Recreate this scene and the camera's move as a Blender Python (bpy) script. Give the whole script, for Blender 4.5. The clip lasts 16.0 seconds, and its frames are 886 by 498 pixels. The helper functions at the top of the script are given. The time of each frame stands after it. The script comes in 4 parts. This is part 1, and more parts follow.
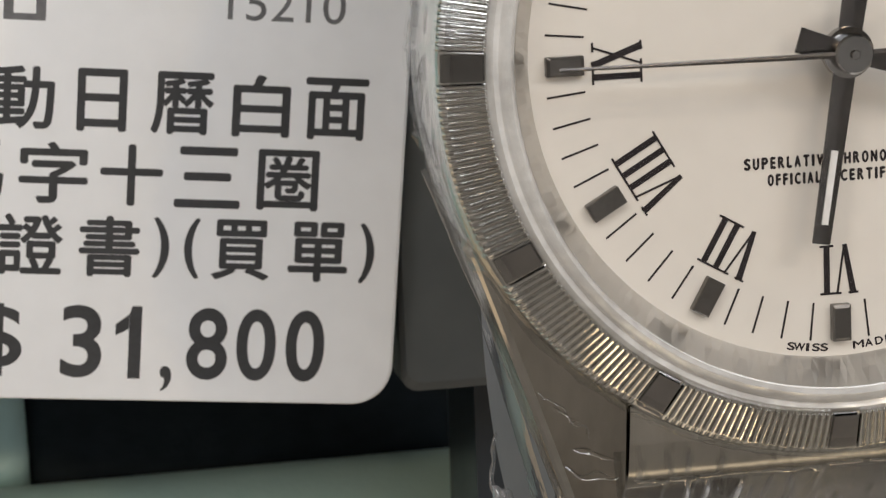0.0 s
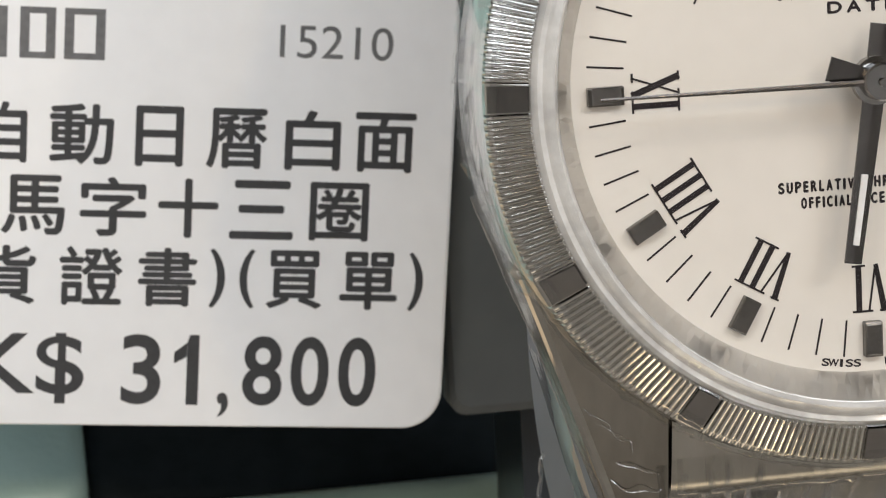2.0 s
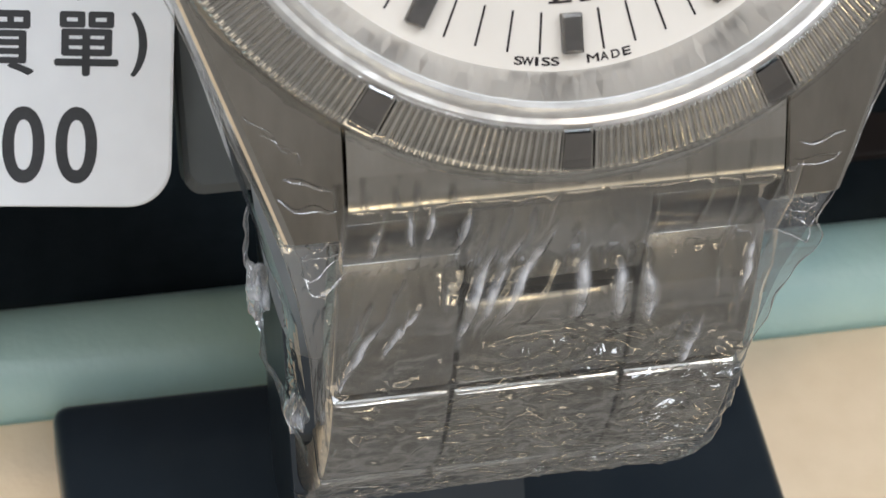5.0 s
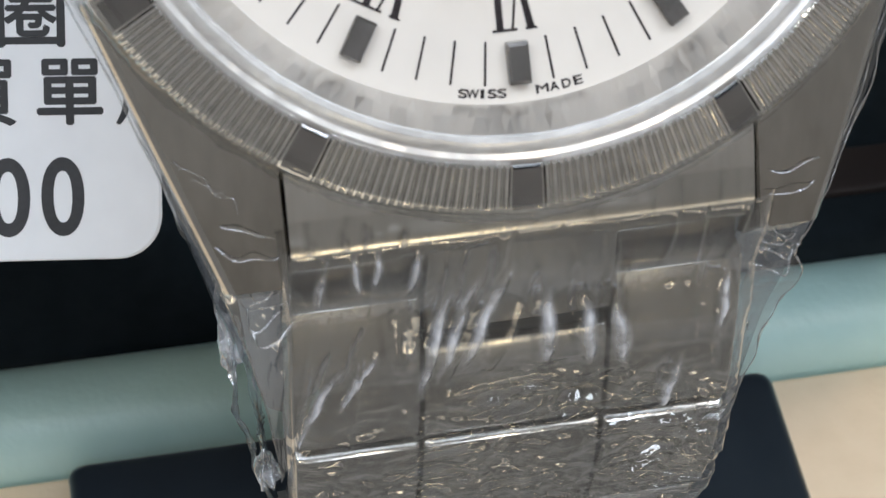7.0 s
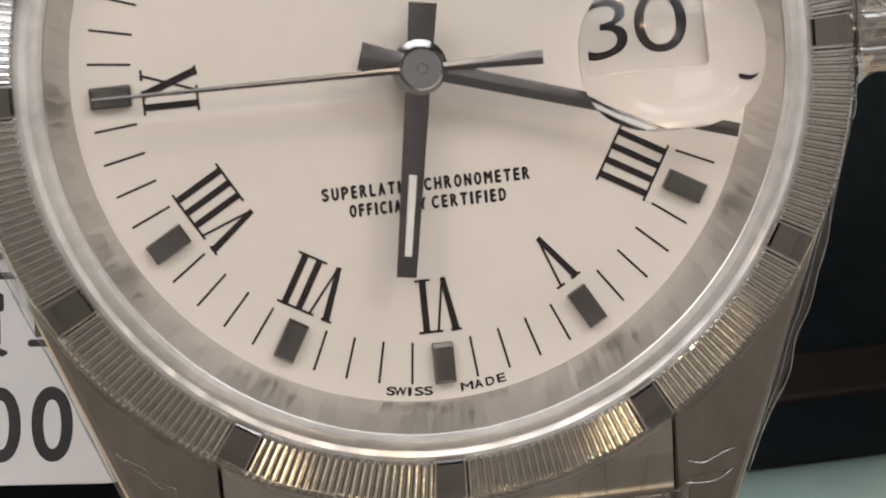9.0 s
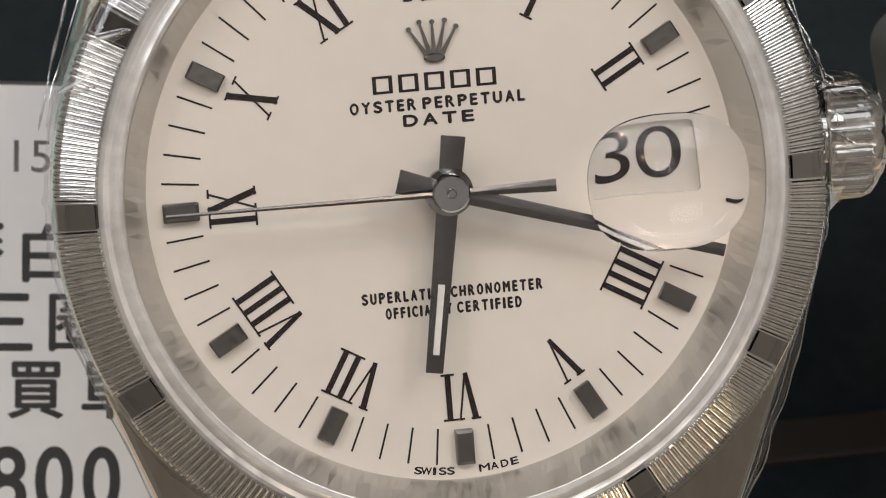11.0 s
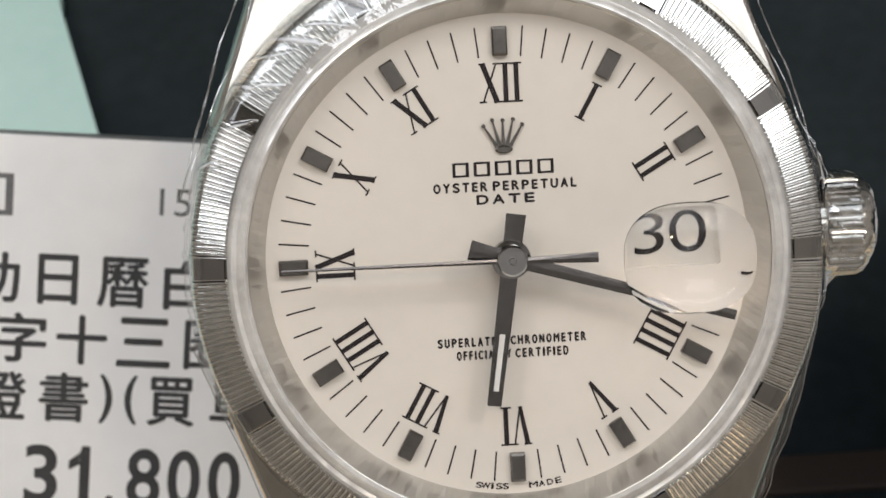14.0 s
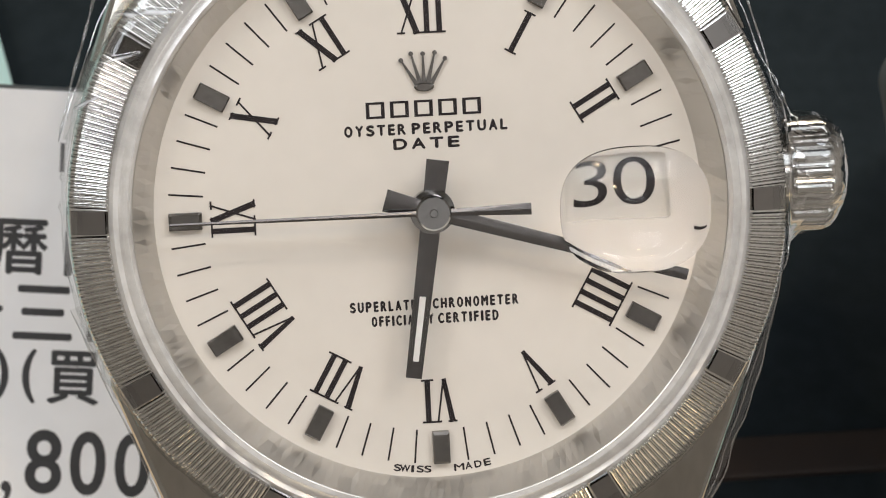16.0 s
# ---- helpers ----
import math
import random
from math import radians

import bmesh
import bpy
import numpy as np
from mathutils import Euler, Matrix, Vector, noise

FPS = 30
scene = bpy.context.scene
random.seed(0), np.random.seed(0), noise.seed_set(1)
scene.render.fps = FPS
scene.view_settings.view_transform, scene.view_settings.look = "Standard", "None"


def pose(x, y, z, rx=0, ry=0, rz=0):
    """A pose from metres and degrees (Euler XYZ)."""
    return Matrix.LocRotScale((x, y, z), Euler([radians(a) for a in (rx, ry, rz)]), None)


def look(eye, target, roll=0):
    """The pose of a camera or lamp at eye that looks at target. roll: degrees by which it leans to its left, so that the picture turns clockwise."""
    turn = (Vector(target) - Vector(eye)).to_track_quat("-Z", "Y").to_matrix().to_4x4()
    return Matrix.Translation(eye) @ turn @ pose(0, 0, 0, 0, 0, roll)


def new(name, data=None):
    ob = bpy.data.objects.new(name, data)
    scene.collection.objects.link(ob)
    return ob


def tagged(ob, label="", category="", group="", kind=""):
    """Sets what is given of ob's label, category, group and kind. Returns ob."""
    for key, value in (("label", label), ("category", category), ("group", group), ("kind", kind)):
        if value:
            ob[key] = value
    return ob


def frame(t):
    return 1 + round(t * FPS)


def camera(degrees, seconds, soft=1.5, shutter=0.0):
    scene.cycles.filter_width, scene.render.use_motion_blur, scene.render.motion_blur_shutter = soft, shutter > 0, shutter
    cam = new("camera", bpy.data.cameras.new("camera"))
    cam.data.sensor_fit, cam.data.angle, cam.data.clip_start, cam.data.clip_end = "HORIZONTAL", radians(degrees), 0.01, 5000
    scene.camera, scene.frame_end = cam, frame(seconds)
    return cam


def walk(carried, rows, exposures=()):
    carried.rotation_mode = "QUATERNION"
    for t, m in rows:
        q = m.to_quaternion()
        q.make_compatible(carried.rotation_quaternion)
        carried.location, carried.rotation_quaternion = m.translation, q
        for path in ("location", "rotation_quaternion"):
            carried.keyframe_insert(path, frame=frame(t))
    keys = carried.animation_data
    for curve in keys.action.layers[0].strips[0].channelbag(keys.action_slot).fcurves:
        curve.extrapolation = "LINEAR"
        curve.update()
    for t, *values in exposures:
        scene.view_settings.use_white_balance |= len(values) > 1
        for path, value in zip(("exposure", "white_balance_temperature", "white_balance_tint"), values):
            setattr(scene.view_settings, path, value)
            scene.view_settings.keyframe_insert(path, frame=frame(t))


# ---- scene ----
cam = camera(18.835, 16.0, soft=1.0)
ROWS = [
    (0, pose(-0.034834, -0.070238, 0.155371, 39.9866, -4.9936, -9.7724)),
    (0.5, pose(-0.034387, -0.073129, 0.159325, 40.2226, -4.8450, -9.9604)),
    (1, pose(-0.035368, -0.074626, 0.158869, 40.2864, -4.5843, -9.8103)),
    (1.5, pose(-0.036859, -0.074608, 0.158286, 40.5155, -4.2323, -9.7048)),
    (2, pose(-0.036061, -0.073914, 0.158800, 40.8372, -3.9483, -9.6267)),
    (2.5, pose(-0.035934, -0.072897, 0.161939, 41.1986, -3.8708, -9.6141)),
    (3, pose(-0.037059, -0.071884, 0.157871, 40.9384, -3.8174, -9.5005)),
    (3.5, pose(-0.032889, -0.072601, 0.153729, 40.5749, -4.3384, -10.0164)),
    (4, pose(-0.029796, -0.073350, 0.150504, 40.1403, -4.7383, -10.3624)),
    (4.5, pose(-0.027812, -0.074925, 0.146745, 39.4015, -4.7859, -10.8670)),
    (4.7, pose(-0.026121, -0.074411, 0.145181, 39.2839, -4.6856, -11.0430)),
    (6.8, pose(-0.017375, -0.072276, 0.139725, 40.1469, -1.9238, -10.8030)),
    (7, pose(-0.016717, -0.071631, 0.139606, 40.2023, -1.4603, -10.7629)),
    (7.5, pose(-0.013915, -0.069890, 0.140212, 40.2581, -0.9459, -10.5449)),
    (8, pose(-0.010819, -0.071615, 0.143617, 40.9800, 0.1151, -9.6463)),
    (8.2, pose(-0.009360, -0.071916, 0.145762, 41.7041, 0.1696, -9.5501)),
    (8.5, pose(-0.007820, -0.071976, 0.147739, 41.7591, 0.1338, -9.3584)),
    (9, pose(-0.011077, -0.070423, 0.148626, 42.1418, -0.5394, -9.2747)),
    (9.5, pose(-0.013841, -0.068957, 0.149834, 42.4406, -0.9884, -9.0008)),
    (9.7, pose(-0.014107, -0.068726, 0.150098, 42.6296, -1.1669, -8.9490)),
    (11.8, pose(-0.012389, -0.085866, 0.169913, 42.7539, -1.4287, -8.0973)),
    (12, pose(-0.012023, -0.087233, 0.171210, 42.5852, -1.3917, -7.9138)),
    (12.5, pose(-0.011861, -0.091088, 0.175769, 42.5622, -1.2443, -7.4547)),
    (13, pose(-0.010486, -0.096265, 0.180972, 42.7334, -1.1052, -6.7370)),
    (13.5, pose(-0.012518, -0.096184, 0.183707, 42.7462, -0.7301, -5.6553)),
    (14, pose(-0.012645, -0.094012, 0.182376, 42.9130, -0.6201, -4.9307)),
    (14.5, pose(-0.011444, -0.090660, 0.177315, 42.7693, -0.8091, -4.7564)),
    (15, pose(-0.009918, -0.088715, 0.173703, 42.8998, -0.8661, -4.8494)),
    (15.5, pose(-0.010108, -0.085517, 0.170934, 42.7820, -0.8409, -4.9925)),
    (16, pose(-0.008827, -0.084263, 0.169246, 42.6193, -0.9893, -5.3514)),
]
walk(cam, ROWS, exposures=[
    (0.0, -0.20, 6250, 10), (1.5, -0.02, 6150, 9), (3.5, 0.15, 6000, 9), (4.5, 0.28, 5800, 8), (7.0, 0.28, 5480, 8), (8.0, 0.10, 5800, 9), (9.0, -0.24, 6350, 13),
    (12.0, -0.28, 6400, 12), (13.0, -0.22, 6350, 12), (14.0, -0.14, 6200, 10), (16.0, -0.06, 6200, 10)])
# a macro lens: the watch is sharp, what lies behind it is soft
cam.data.dof.use_dof = True
cam.data.dof.focus_distance = 0.119
cam.data.dof.aperture_fstop = 225.0

MM = 0.001
TILT = radians(40)          # the dial leans back by this from facing straight ahead
DIAL = Matrix.Translation((0, 0, 0.080)) @ Matrix(((1, 0, 0, 0), (0, math.sin(TILT), -math.cos(TILT), 0),
                                                   (0, math.cos(TILT), math.sin(TILT), 0), (0, 0, 0, 1)))

# ---- world and light ----
world = bpy.data.worlds.new("shop_air")
world.use_nodes = True
world.node_tree.nodes["Background"].inputs[0].default_value = (0.9, 0.85, 0.78, 1)
world.node_tree.nodes["Background"].inputs[1].default_value = 0.02
scene.world = world


def area_lamp(name, eye, target, sx, sy, power, colour):
    data = bpy.data.lights.new(name, "AREA")
    data.shape, data.size, data.size_y, data.energy, data.color = "RECTANGLE", sx, sy, power, colour
    ob = new(name, data)
    ob.matrix_world = look(eye, target)
    return ob


# LED strip under the showcase top, ceiling panels of the shop, added warm lamps at the showcase front, warm downlights
area_lamp("strip_light", (0.0, -0.030, 0.31), (0, 0.02, 0.06), 0.50, 0.12, 0.46, (0.93, 0.97, 1.0))
for x, y, power in ((-0.25, -0.35, 2.2), (-1.35, -0.5, 8.0), (1.35, -0.5, 13.0), (0.2, -1.75, 10.0)):
    area_lamp("ceiling_panel_light", (x, y, 2.2), (x, y, 0.0), 0.9, 0.7, power, (0.98, 0.985, 1.0))
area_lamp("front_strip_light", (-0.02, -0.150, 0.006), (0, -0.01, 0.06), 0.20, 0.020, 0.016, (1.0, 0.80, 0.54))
# unseen warm spots, placed to put gold glints on film and steel edges
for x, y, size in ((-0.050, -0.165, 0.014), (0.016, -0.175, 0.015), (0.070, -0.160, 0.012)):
    area_lamp("front_glint_light", (x, y, 0.008), (0.2 * x, -0.01, 0.055), size, size * 0.7, 20 * size * size, (1.0, 0.74, 0.40))
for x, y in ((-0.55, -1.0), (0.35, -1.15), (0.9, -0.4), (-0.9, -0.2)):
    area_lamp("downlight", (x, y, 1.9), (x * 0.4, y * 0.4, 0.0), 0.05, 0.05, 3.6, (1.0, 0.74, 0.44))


# ---- materials ----
def nodes_of(name):
    m = bpy.data.materials.new(name)
    m.use_nodes = True
    t = m.node_tree
    return m, t, t.nodes["Principled BSDF"]


def node(t, kind, **vals):
    n = t.nodes.new(kind)
    for k, v in vals.items():
        n.inputs[k.replace("_", " ")].default_value = v
    return n


def surface(name, a, b, scale, rough, metal=0.0, bump=0.0, bump_scale=None, spread=0.1, stretch=(1, 1, 1), coat=0.0, spec=0.5):
    """Two tones mixed by noise at two scales, with rough variation and fine relief."""
    m, t, p = nodes_of(name)
    co = node(t, "ShaderNodeTexCoord")
    mp = t.nodes.new("ShaderNodeMapping")
    mp.inputs["Scale"].default_value = stretch
    t.links.new(co.outputs["Object"], mp.inputs["Vector"])
    n1 = node(t, "ShaderNodeTexNoise", Scale=scale, Detail=4.0)
    n2 = node(t, "ShaderNodeTexNoise", Scale=scale * 9, Detail=3.0)
    for n in (n1, n2):
        t.links.new(mp.outputs[0], n.inputs["Vector"])
    mix = t.nodes.new("ShaderNodeMath")
    mix.operation = "MULTIPLY_ADD"
    mix.inputs[1].default_value = 0.4
    t.links.new(n2.outputs["Fac"], mix.inputs[0])
    half = t.nodes.new("ShaderNodeMath")
    half.operation = "MULTIPLY"
    half.inputs[1].default_value = 0.6
    t.links.new(n1.outputs["Fac"], half.inputs[0])
    t.links.new(half.outputs[0], mix.inputs[2])
    ramp = t.nodes.new("ShaderNodeValToRGB")
    ramp.color_ramp.elements[0].position, ramp.color_ramp.elements[1].position = 0.36, 0.64
    ramp.color_ramp.elements[0].color, ramp.color_ramp.elements[1].color = (*a, 1), (*b, 1)
    t.links.new(mix.outputs[0], ramp.inputs[0])
    t.links.new(ramp.outputs[0], p.inputs["Base Color"])
    rr = t.nodes.new("ShaderNodeMapRange")
    rr.inputs["To Min"].default_value, rr.inputs["To Max"].default_value = max(0.02, rough - spread), min(1, rough + spread)
    t.links.new(mix.outputs[0], rr.inputs["Value"])
    t.links.new(rr.outputs[0], p.inputs["Roughness"])
    p.inputs["Metallic"].default_value = metal
    p.inputs["Coat Weight"].default_value = coat
    p.inputs["Specular IOR Level"].default_value = spec
    if bump:
        nb = node(t, "ShaderNodeTexNoise", Scale=bump_scale or scale * 20, Detail=3.0)
        t.links.new(mp.outputs[0], nb.inputs["Vector"])
        bp = node(t, "ShaderNodeBump", Strength=bump, Distance=0.0002)
        t.links.new(nb.outputs["Fac"], bp.inputs["Height"])
        t.links.new(bp.outputs[0], p.inputs["Normal"])
    return m


def clear(name, gloss, rough, tint=(1, 1, 1), ior=1.5, base=0.0, bump=0.0, bump_scale=300.0, most=1.0):
    """A thin clear sheet: it lets the view through and glosses by its angle."""
    m = bpy.data.materials.new(name)
    m.use_nodes = True
    t = m.node_tree
    t.nodes.remove(t.nodes["Principled BSDF"])
    tr, gl, mx, fr, mul = (t.nodes.new(k) for k in ("ShaderNodeBsdfTransparent", "ShaderNodeBsdfGlossy", "ShaderNodeMixShader", "ShaderNodeFresnel", "ShaderNodeMath"))
    tr.inputs[0].default_value = (*tint, 1)
    gl.inputs["Roughness"].default_value = rough
    fr.inputs["IOR"].default_value = ior
    mul.operation, mul.use_clamp = "MULTIPLY_ADD", True
    mul.inputs[1].default_value, mul.inputs[2].default_value = gloss, base
    t.links.new(fr.outputs[0], mul.inputs[0])
    cap = t.nodes.new("ShaderNodeMath")
    cap.operation = "MINIMUM"
    cap.inputs[1].default_value = most
    t.links.new(mul.outputs[0], cap.inputs[0])
    t.links.new(cap.outputs[0], mx.inputs[0])
    t.links.new(tr.outputs[0], mx.inputs[1])
    t.links.new(gl.outputs[0], mx.inputs[2])
    t.links.new(mx.outputs[0], t.nodes["Material Output"].inputs["Surface"])
    if bump:
        co = node(t, "ShaderNodeTexCoord")
        nb = node(t, "ShaderNodeTexNoise", Scale=bump_scale, Detail=4.0)
        bp = node(t, "ShaderNodeBump", Strength=bump, Distance=0.0004)
        t.links.new(co.outputs["Object"], nb.inputs["Vector"])
        t.links.new(nb.outputs["Fac"], bp.inputs["Height"])
        t.links.new(bp.outputs[0], gl.inputs["Normal"])
        t.links.new(bp.outputs[0], fr.inputs["Normal"])
    return m


STEEL = surface("polished_steel", (0.56, 0.545, 0.52), (0.64, 0.625, 0.60), 120, 0.10, 1.0, 0.03, 3000, 0.05)
BRUSHED = surface("brushed_steel", (0.40, 0.387, 0.36), (0.48, 0.464, 0.435), 60, 0.15, 1.0, 0.05, 900, 0.05, (5, 0.6, 1))
# bezel facets and hub: the dark they mirror is put into the colour
DARK_MIRROR = surface("dark_reflection_steel", (0.25, 0.243, 0.238), (0.31, 0.30, 0.293), 90, 0.06, 1.0, 0.02, 2500, 0.03)
HAND = surface("dark_steel_hand", (0.105, 0.097, 0.093), (0.135, 0.126, 0.12), 200, 0.22, 1.0, 0.03, 3000, 0.05)
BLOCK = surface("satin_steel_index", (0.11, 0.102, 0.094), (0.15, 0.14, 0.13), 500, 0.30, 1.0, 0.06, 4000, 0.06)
ENAMEL = surface("cream_dial_enamel", (0.60, 0.56, 0.507), (0.635, 0.593, 0.538), 90, 0.38, 0.0, 0.015, 6000, 0.05)
PRINT = surface("black_dial_print", (0.010, 0.007, 0.008), (0.020, 0.015, 0.016), 900, 0.5, spec=0.2)
GREY_PRINT = surface("grey_paper_print", (0.10, 0.10, 0.105), (0.16, 0.16, 0.165), 300, 0.7)
INK = surface("black_paper_ink", (0.03, 0.031, 0.034), (0.045, 0.046, 0.05), 400, 0.65)
LUME = surface("white_lume", (0.58, 0.57, 0.55), (0.66, 0.65, 0.63), 800, 0.6)
GASKET = surface("pale_crystal_gasket", (0.50, 0.49, 0.475), (0.74, 0.73, 0.715), 160, 0.24, 0.35, 0.2, 800, 0.08)
PAPER = surface("white_price_card", (0.79, 0.80, 0.82), (0.84, 0.85, 0.87), 60, 0.55, 0.0, 0.03, 2500)
EDGE = surface("grey_card_edge", (0.16, 0.165, 0.17), (0.22, 0.225, 0.23), 80, 0.45)
ACRYL = surface("grey_stand_acrylic", (0.07, 0.077, 0.08), (0.09, 0.098, 0.10), 40, 0.5, 0.0, 0.03, 900)
COLLAR = surface("slate_collar_plastic", (0.17, 0.19, 0.22), (0.21, 0.232, 0.265), 50, 0.6, 0.0, 0.04, 900)
BLACK = surface("black_lacquer", (0.011, 0.016, 0.022), (0.018, 0.024, 0.031), 40, 0.30, 0.0, 0.03, 800)
VELVET = surface("black_velvet", (0.010, 0.015, 0.018), (0.018, 0.025, 0.029), 60, 0.9, 0.0, 0.3, 2500, 0.05, spec=0.2)
TEAL = surface("teal_leatherette", (0.46, 0.66, 0.635), (0.52, 0.72, 0.695), 40, 0.34, 0.0, 0.25, 1800)
BEIGE = surface("beige_shelf_fabric", (0.78, 0.62, 0.42), (0.85, 0.69, 0.49), 45, 0.75, 0.0, 0.25, 2200)
RUST = surface("rust_ribbon", (0.022, 0.015, 0.012), (0.032, 0.020, 0.015), 60, 0.7)
DARK_WALL = surface("unseen_dark_wall", (0.06, 0.063, 0.065), (0.09, 0.093, 0.095), 3, 0.7, 0.0, 0.1, 60)
WALL = surface("taupe_shop_wall", (0.66, 0.64, 0.605), (0.73, 0.705, 0.67), 3, 0.8, 0.0, 0.1, 60)
CEIL = surface("pale_shop_ceiling", (0.55, 0.53, 0.50), (0.62, 0.60, 0.57), 3, 0.85)
SHELF = surface("dark_taupe_shelf", (0.16, 0.148, 0.13), (0.21, 0.195, 0.17), 30, 0.6, 0.0, 0.1, 900)
RIDGE = surface("ridged_steel", (0.60, 0.59, 0.57), (0.70, 0.69, 0.67), 200, 0.10, 1.0, 0.03, 3000, 0.05)
RING = surface("satin_ring_steel", (0.57, 0.555, 0.53), (0.64, 0.625, 0.60), 40, 0.37, 1.0, 0.0, None, 0.02)
# date disc greyed in place of the shade inside its recess
SHADED_DISC = surface("shaded_date_disc", (0.50, 0.475, 0.43), (0.54, 0.515, 0.47), 90, 0.5)
GLASS = clear("sapphire_crystal", 0.3, 0.02)
FILM = clear("clear_plastic_film", 1.9, 0.06, (0.975, 0.98, 0.98), 1.5, 0.0, 0.12, 500, 0.15)
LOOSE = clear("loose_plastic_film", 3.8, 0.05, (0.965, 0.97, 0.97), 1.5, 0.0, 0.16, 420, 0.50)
# pale diffuse mixed in along the folds, painted in for their bluish-white gleam
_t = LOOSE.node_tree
_mix, _pale, _fold_sheen, _mul = (_t.nodes.new(k) for k in ("ShaderNodeMixShader", "ShaderNodeBsdfDiffuse", "ShaderNodeAttribute", "ShaderNodeMath"))
_fold_sheen.attribute_name = "crease"
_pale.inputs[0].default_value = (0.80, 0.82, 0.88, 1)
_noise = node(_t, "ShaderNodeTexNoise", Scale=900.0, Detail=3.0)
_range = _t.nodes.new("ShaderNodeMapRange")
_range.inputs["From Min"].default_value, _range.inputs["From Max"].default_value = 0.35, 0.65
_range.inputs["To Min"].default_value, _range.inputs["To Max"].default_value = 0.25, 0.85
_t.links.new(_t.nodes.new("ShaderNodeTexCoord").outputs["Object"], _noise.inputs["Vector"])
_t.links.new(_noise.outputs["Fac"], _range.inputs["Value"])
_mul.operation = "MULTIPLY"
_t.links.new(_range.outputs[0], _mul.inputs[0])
_t.links.new(_fold_sheen.outputs["Fac"], _mul.inputs[1])
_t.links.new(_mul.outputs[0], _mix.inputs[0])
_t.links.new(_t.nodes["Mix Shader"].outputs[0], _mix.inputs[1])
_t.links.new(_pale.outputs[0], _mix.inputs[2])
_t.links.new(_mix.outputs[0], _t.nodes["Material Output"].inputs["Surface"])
# lug steel dimmed after dark reflections, bevel left pale for its bright edge line
LUG_STEEL = surface("dark_reflection_satin", (0.24, 0.226, 0.20), (0.33, 0.312, 0.278), 150, 0.13, 1.0, 0.05, 300, 0.04, (1, 0.35, 1))
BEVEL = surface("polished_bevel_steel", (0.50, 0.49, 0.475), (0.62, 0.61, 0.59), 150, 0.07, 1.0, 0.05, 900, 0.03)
HEM = clear("folded_plastic_film", 2.0, 0.10, (0.93, 0.94, 0.95), 1.5, 0.22, 0.3, 900, 0.6)
LENS = bpy.data.materials.new("date_lens_glass")
LENS.use_nodes = True
_t = LENS.node_tree
_t.nodes.remove(_t.nodes["Principled BSDF"])
_bend, _shine, _mix = (_t.nodes.new(k) for k in ("ShaderNodeBsdfRefraction", "ShaderNodeBsdfGlossy", "ShaderNodeMixShader"))
_bend.inputs["IOR"].default_value, _bend.inputs["Roughness"].default_value = 1.6, 0.0
_bend.inputs["Color"].default_value = (0.87, 0.873, 0.88, 1)
_shine.inputs["Roughness"].default_value = 0.09
_mix.inputs[0].default_value = 0.022
_t.links.new(_bend.outputs[0], _mix.inputs[1])
_t.links.new(_shine.outputs[0], _mix.inputs[2])
_t.links.new(_mix.outputs[0], _t.nodes["Material Output"].inputs["Surface"])


# ---- building helpers ----
def mesh_of(name, bm, material, smooth=None):
    bmesh.ops.recalc_face_normals(bm, faces=bm.faces)
    me = bpy.data.meshes.new(name)
    bm.to_mesh(me)
    bm.free()
    me.materials.append(material)
    if smooth is not None:
        me.shade_smooth()
        me.set_sharp_from_angle(angle=radians(smooth))
    return me


def part(name, bm, material, parent, label="", smooth=None):
    """Links a bmesh as one mesh object under a thing or a part."""
    ob = new(name, bm if isinstance(bm, bpy.types.Mesh) else mesh_of(name, bm, material, smooth))
    ob.parent = parent
    return tagged(ob, label)


def thing(name, m, label, category, group="", kind=""):
    ob = new(name)
    ob.empty_display_size = 0.01
    ob.matrix_basis = m
    return tagged(ob, label, category, group, kind)


def prism(pts, w0, w1, bm=None, chamfer=0.0):
    """A closed outline (mm) between two heights, its top edge chamfered."""
    bm = bm or bmesh.new()
    n = len(pts)
    cx, cy = sum(p[0] for p in pts) / n, sum(p[1] for p in pts) / n
    size = max(max(abs(p[0] - cx), abs(p[1] - cy)) for p in pts)
    small = min(max(p[0] for p in pts) - min(p[0] for p in pts), max(p[1] for p in pts) - min(p[1] for p in pts)) / 2
    rings = [[(p[0], p[1], w0) for p in pts]]
    if chamfer:
        k = 1 - chamfer / max(small, chamfer * 1.5)
        rings.append([(p[0], p[1], w1 - chamfer) for p in pts])
        rings.append([(cx + (p[0] - cx) * k, cy + (p[1] - cy) * k, w1) for p in pts])
    else:
        rings.append([(p[0], p[1], w1) for p in pts])
    vs = [[bm.verts.new((x * MM, y * MM, z * MM)) for x, y, z in r] for r in rings]
    for a, b in zip(vs, vs[1:]):
        for i in range(n):
            bm.faces.new((a[i], a[(i + 1) % n], b[(i + 1) % n], b[i]))
    bm.faces.new(vs[0][::-1])
    bm.faces.new(vs[-1])
    return bm


def bar(x0, y0, x1, y1, t0, t1):
    """The four corners of a stroke from one point to another with two widths."""
    d = Vector((x1 - x0, y1 - y0)).normalized()
    nx, ny = -d.y, d.x
    return [(x0 + nx * t0 / 2, y0 + ny * t0 / 2), (x0 - nx * t0 / 2, y0 - ny * t0 / 2), (x1 - nx * t1 / 2, y1 - ny * t1 / 2), (x1 + nx * t1 / 2, y1 + ny * t1 / 2)]


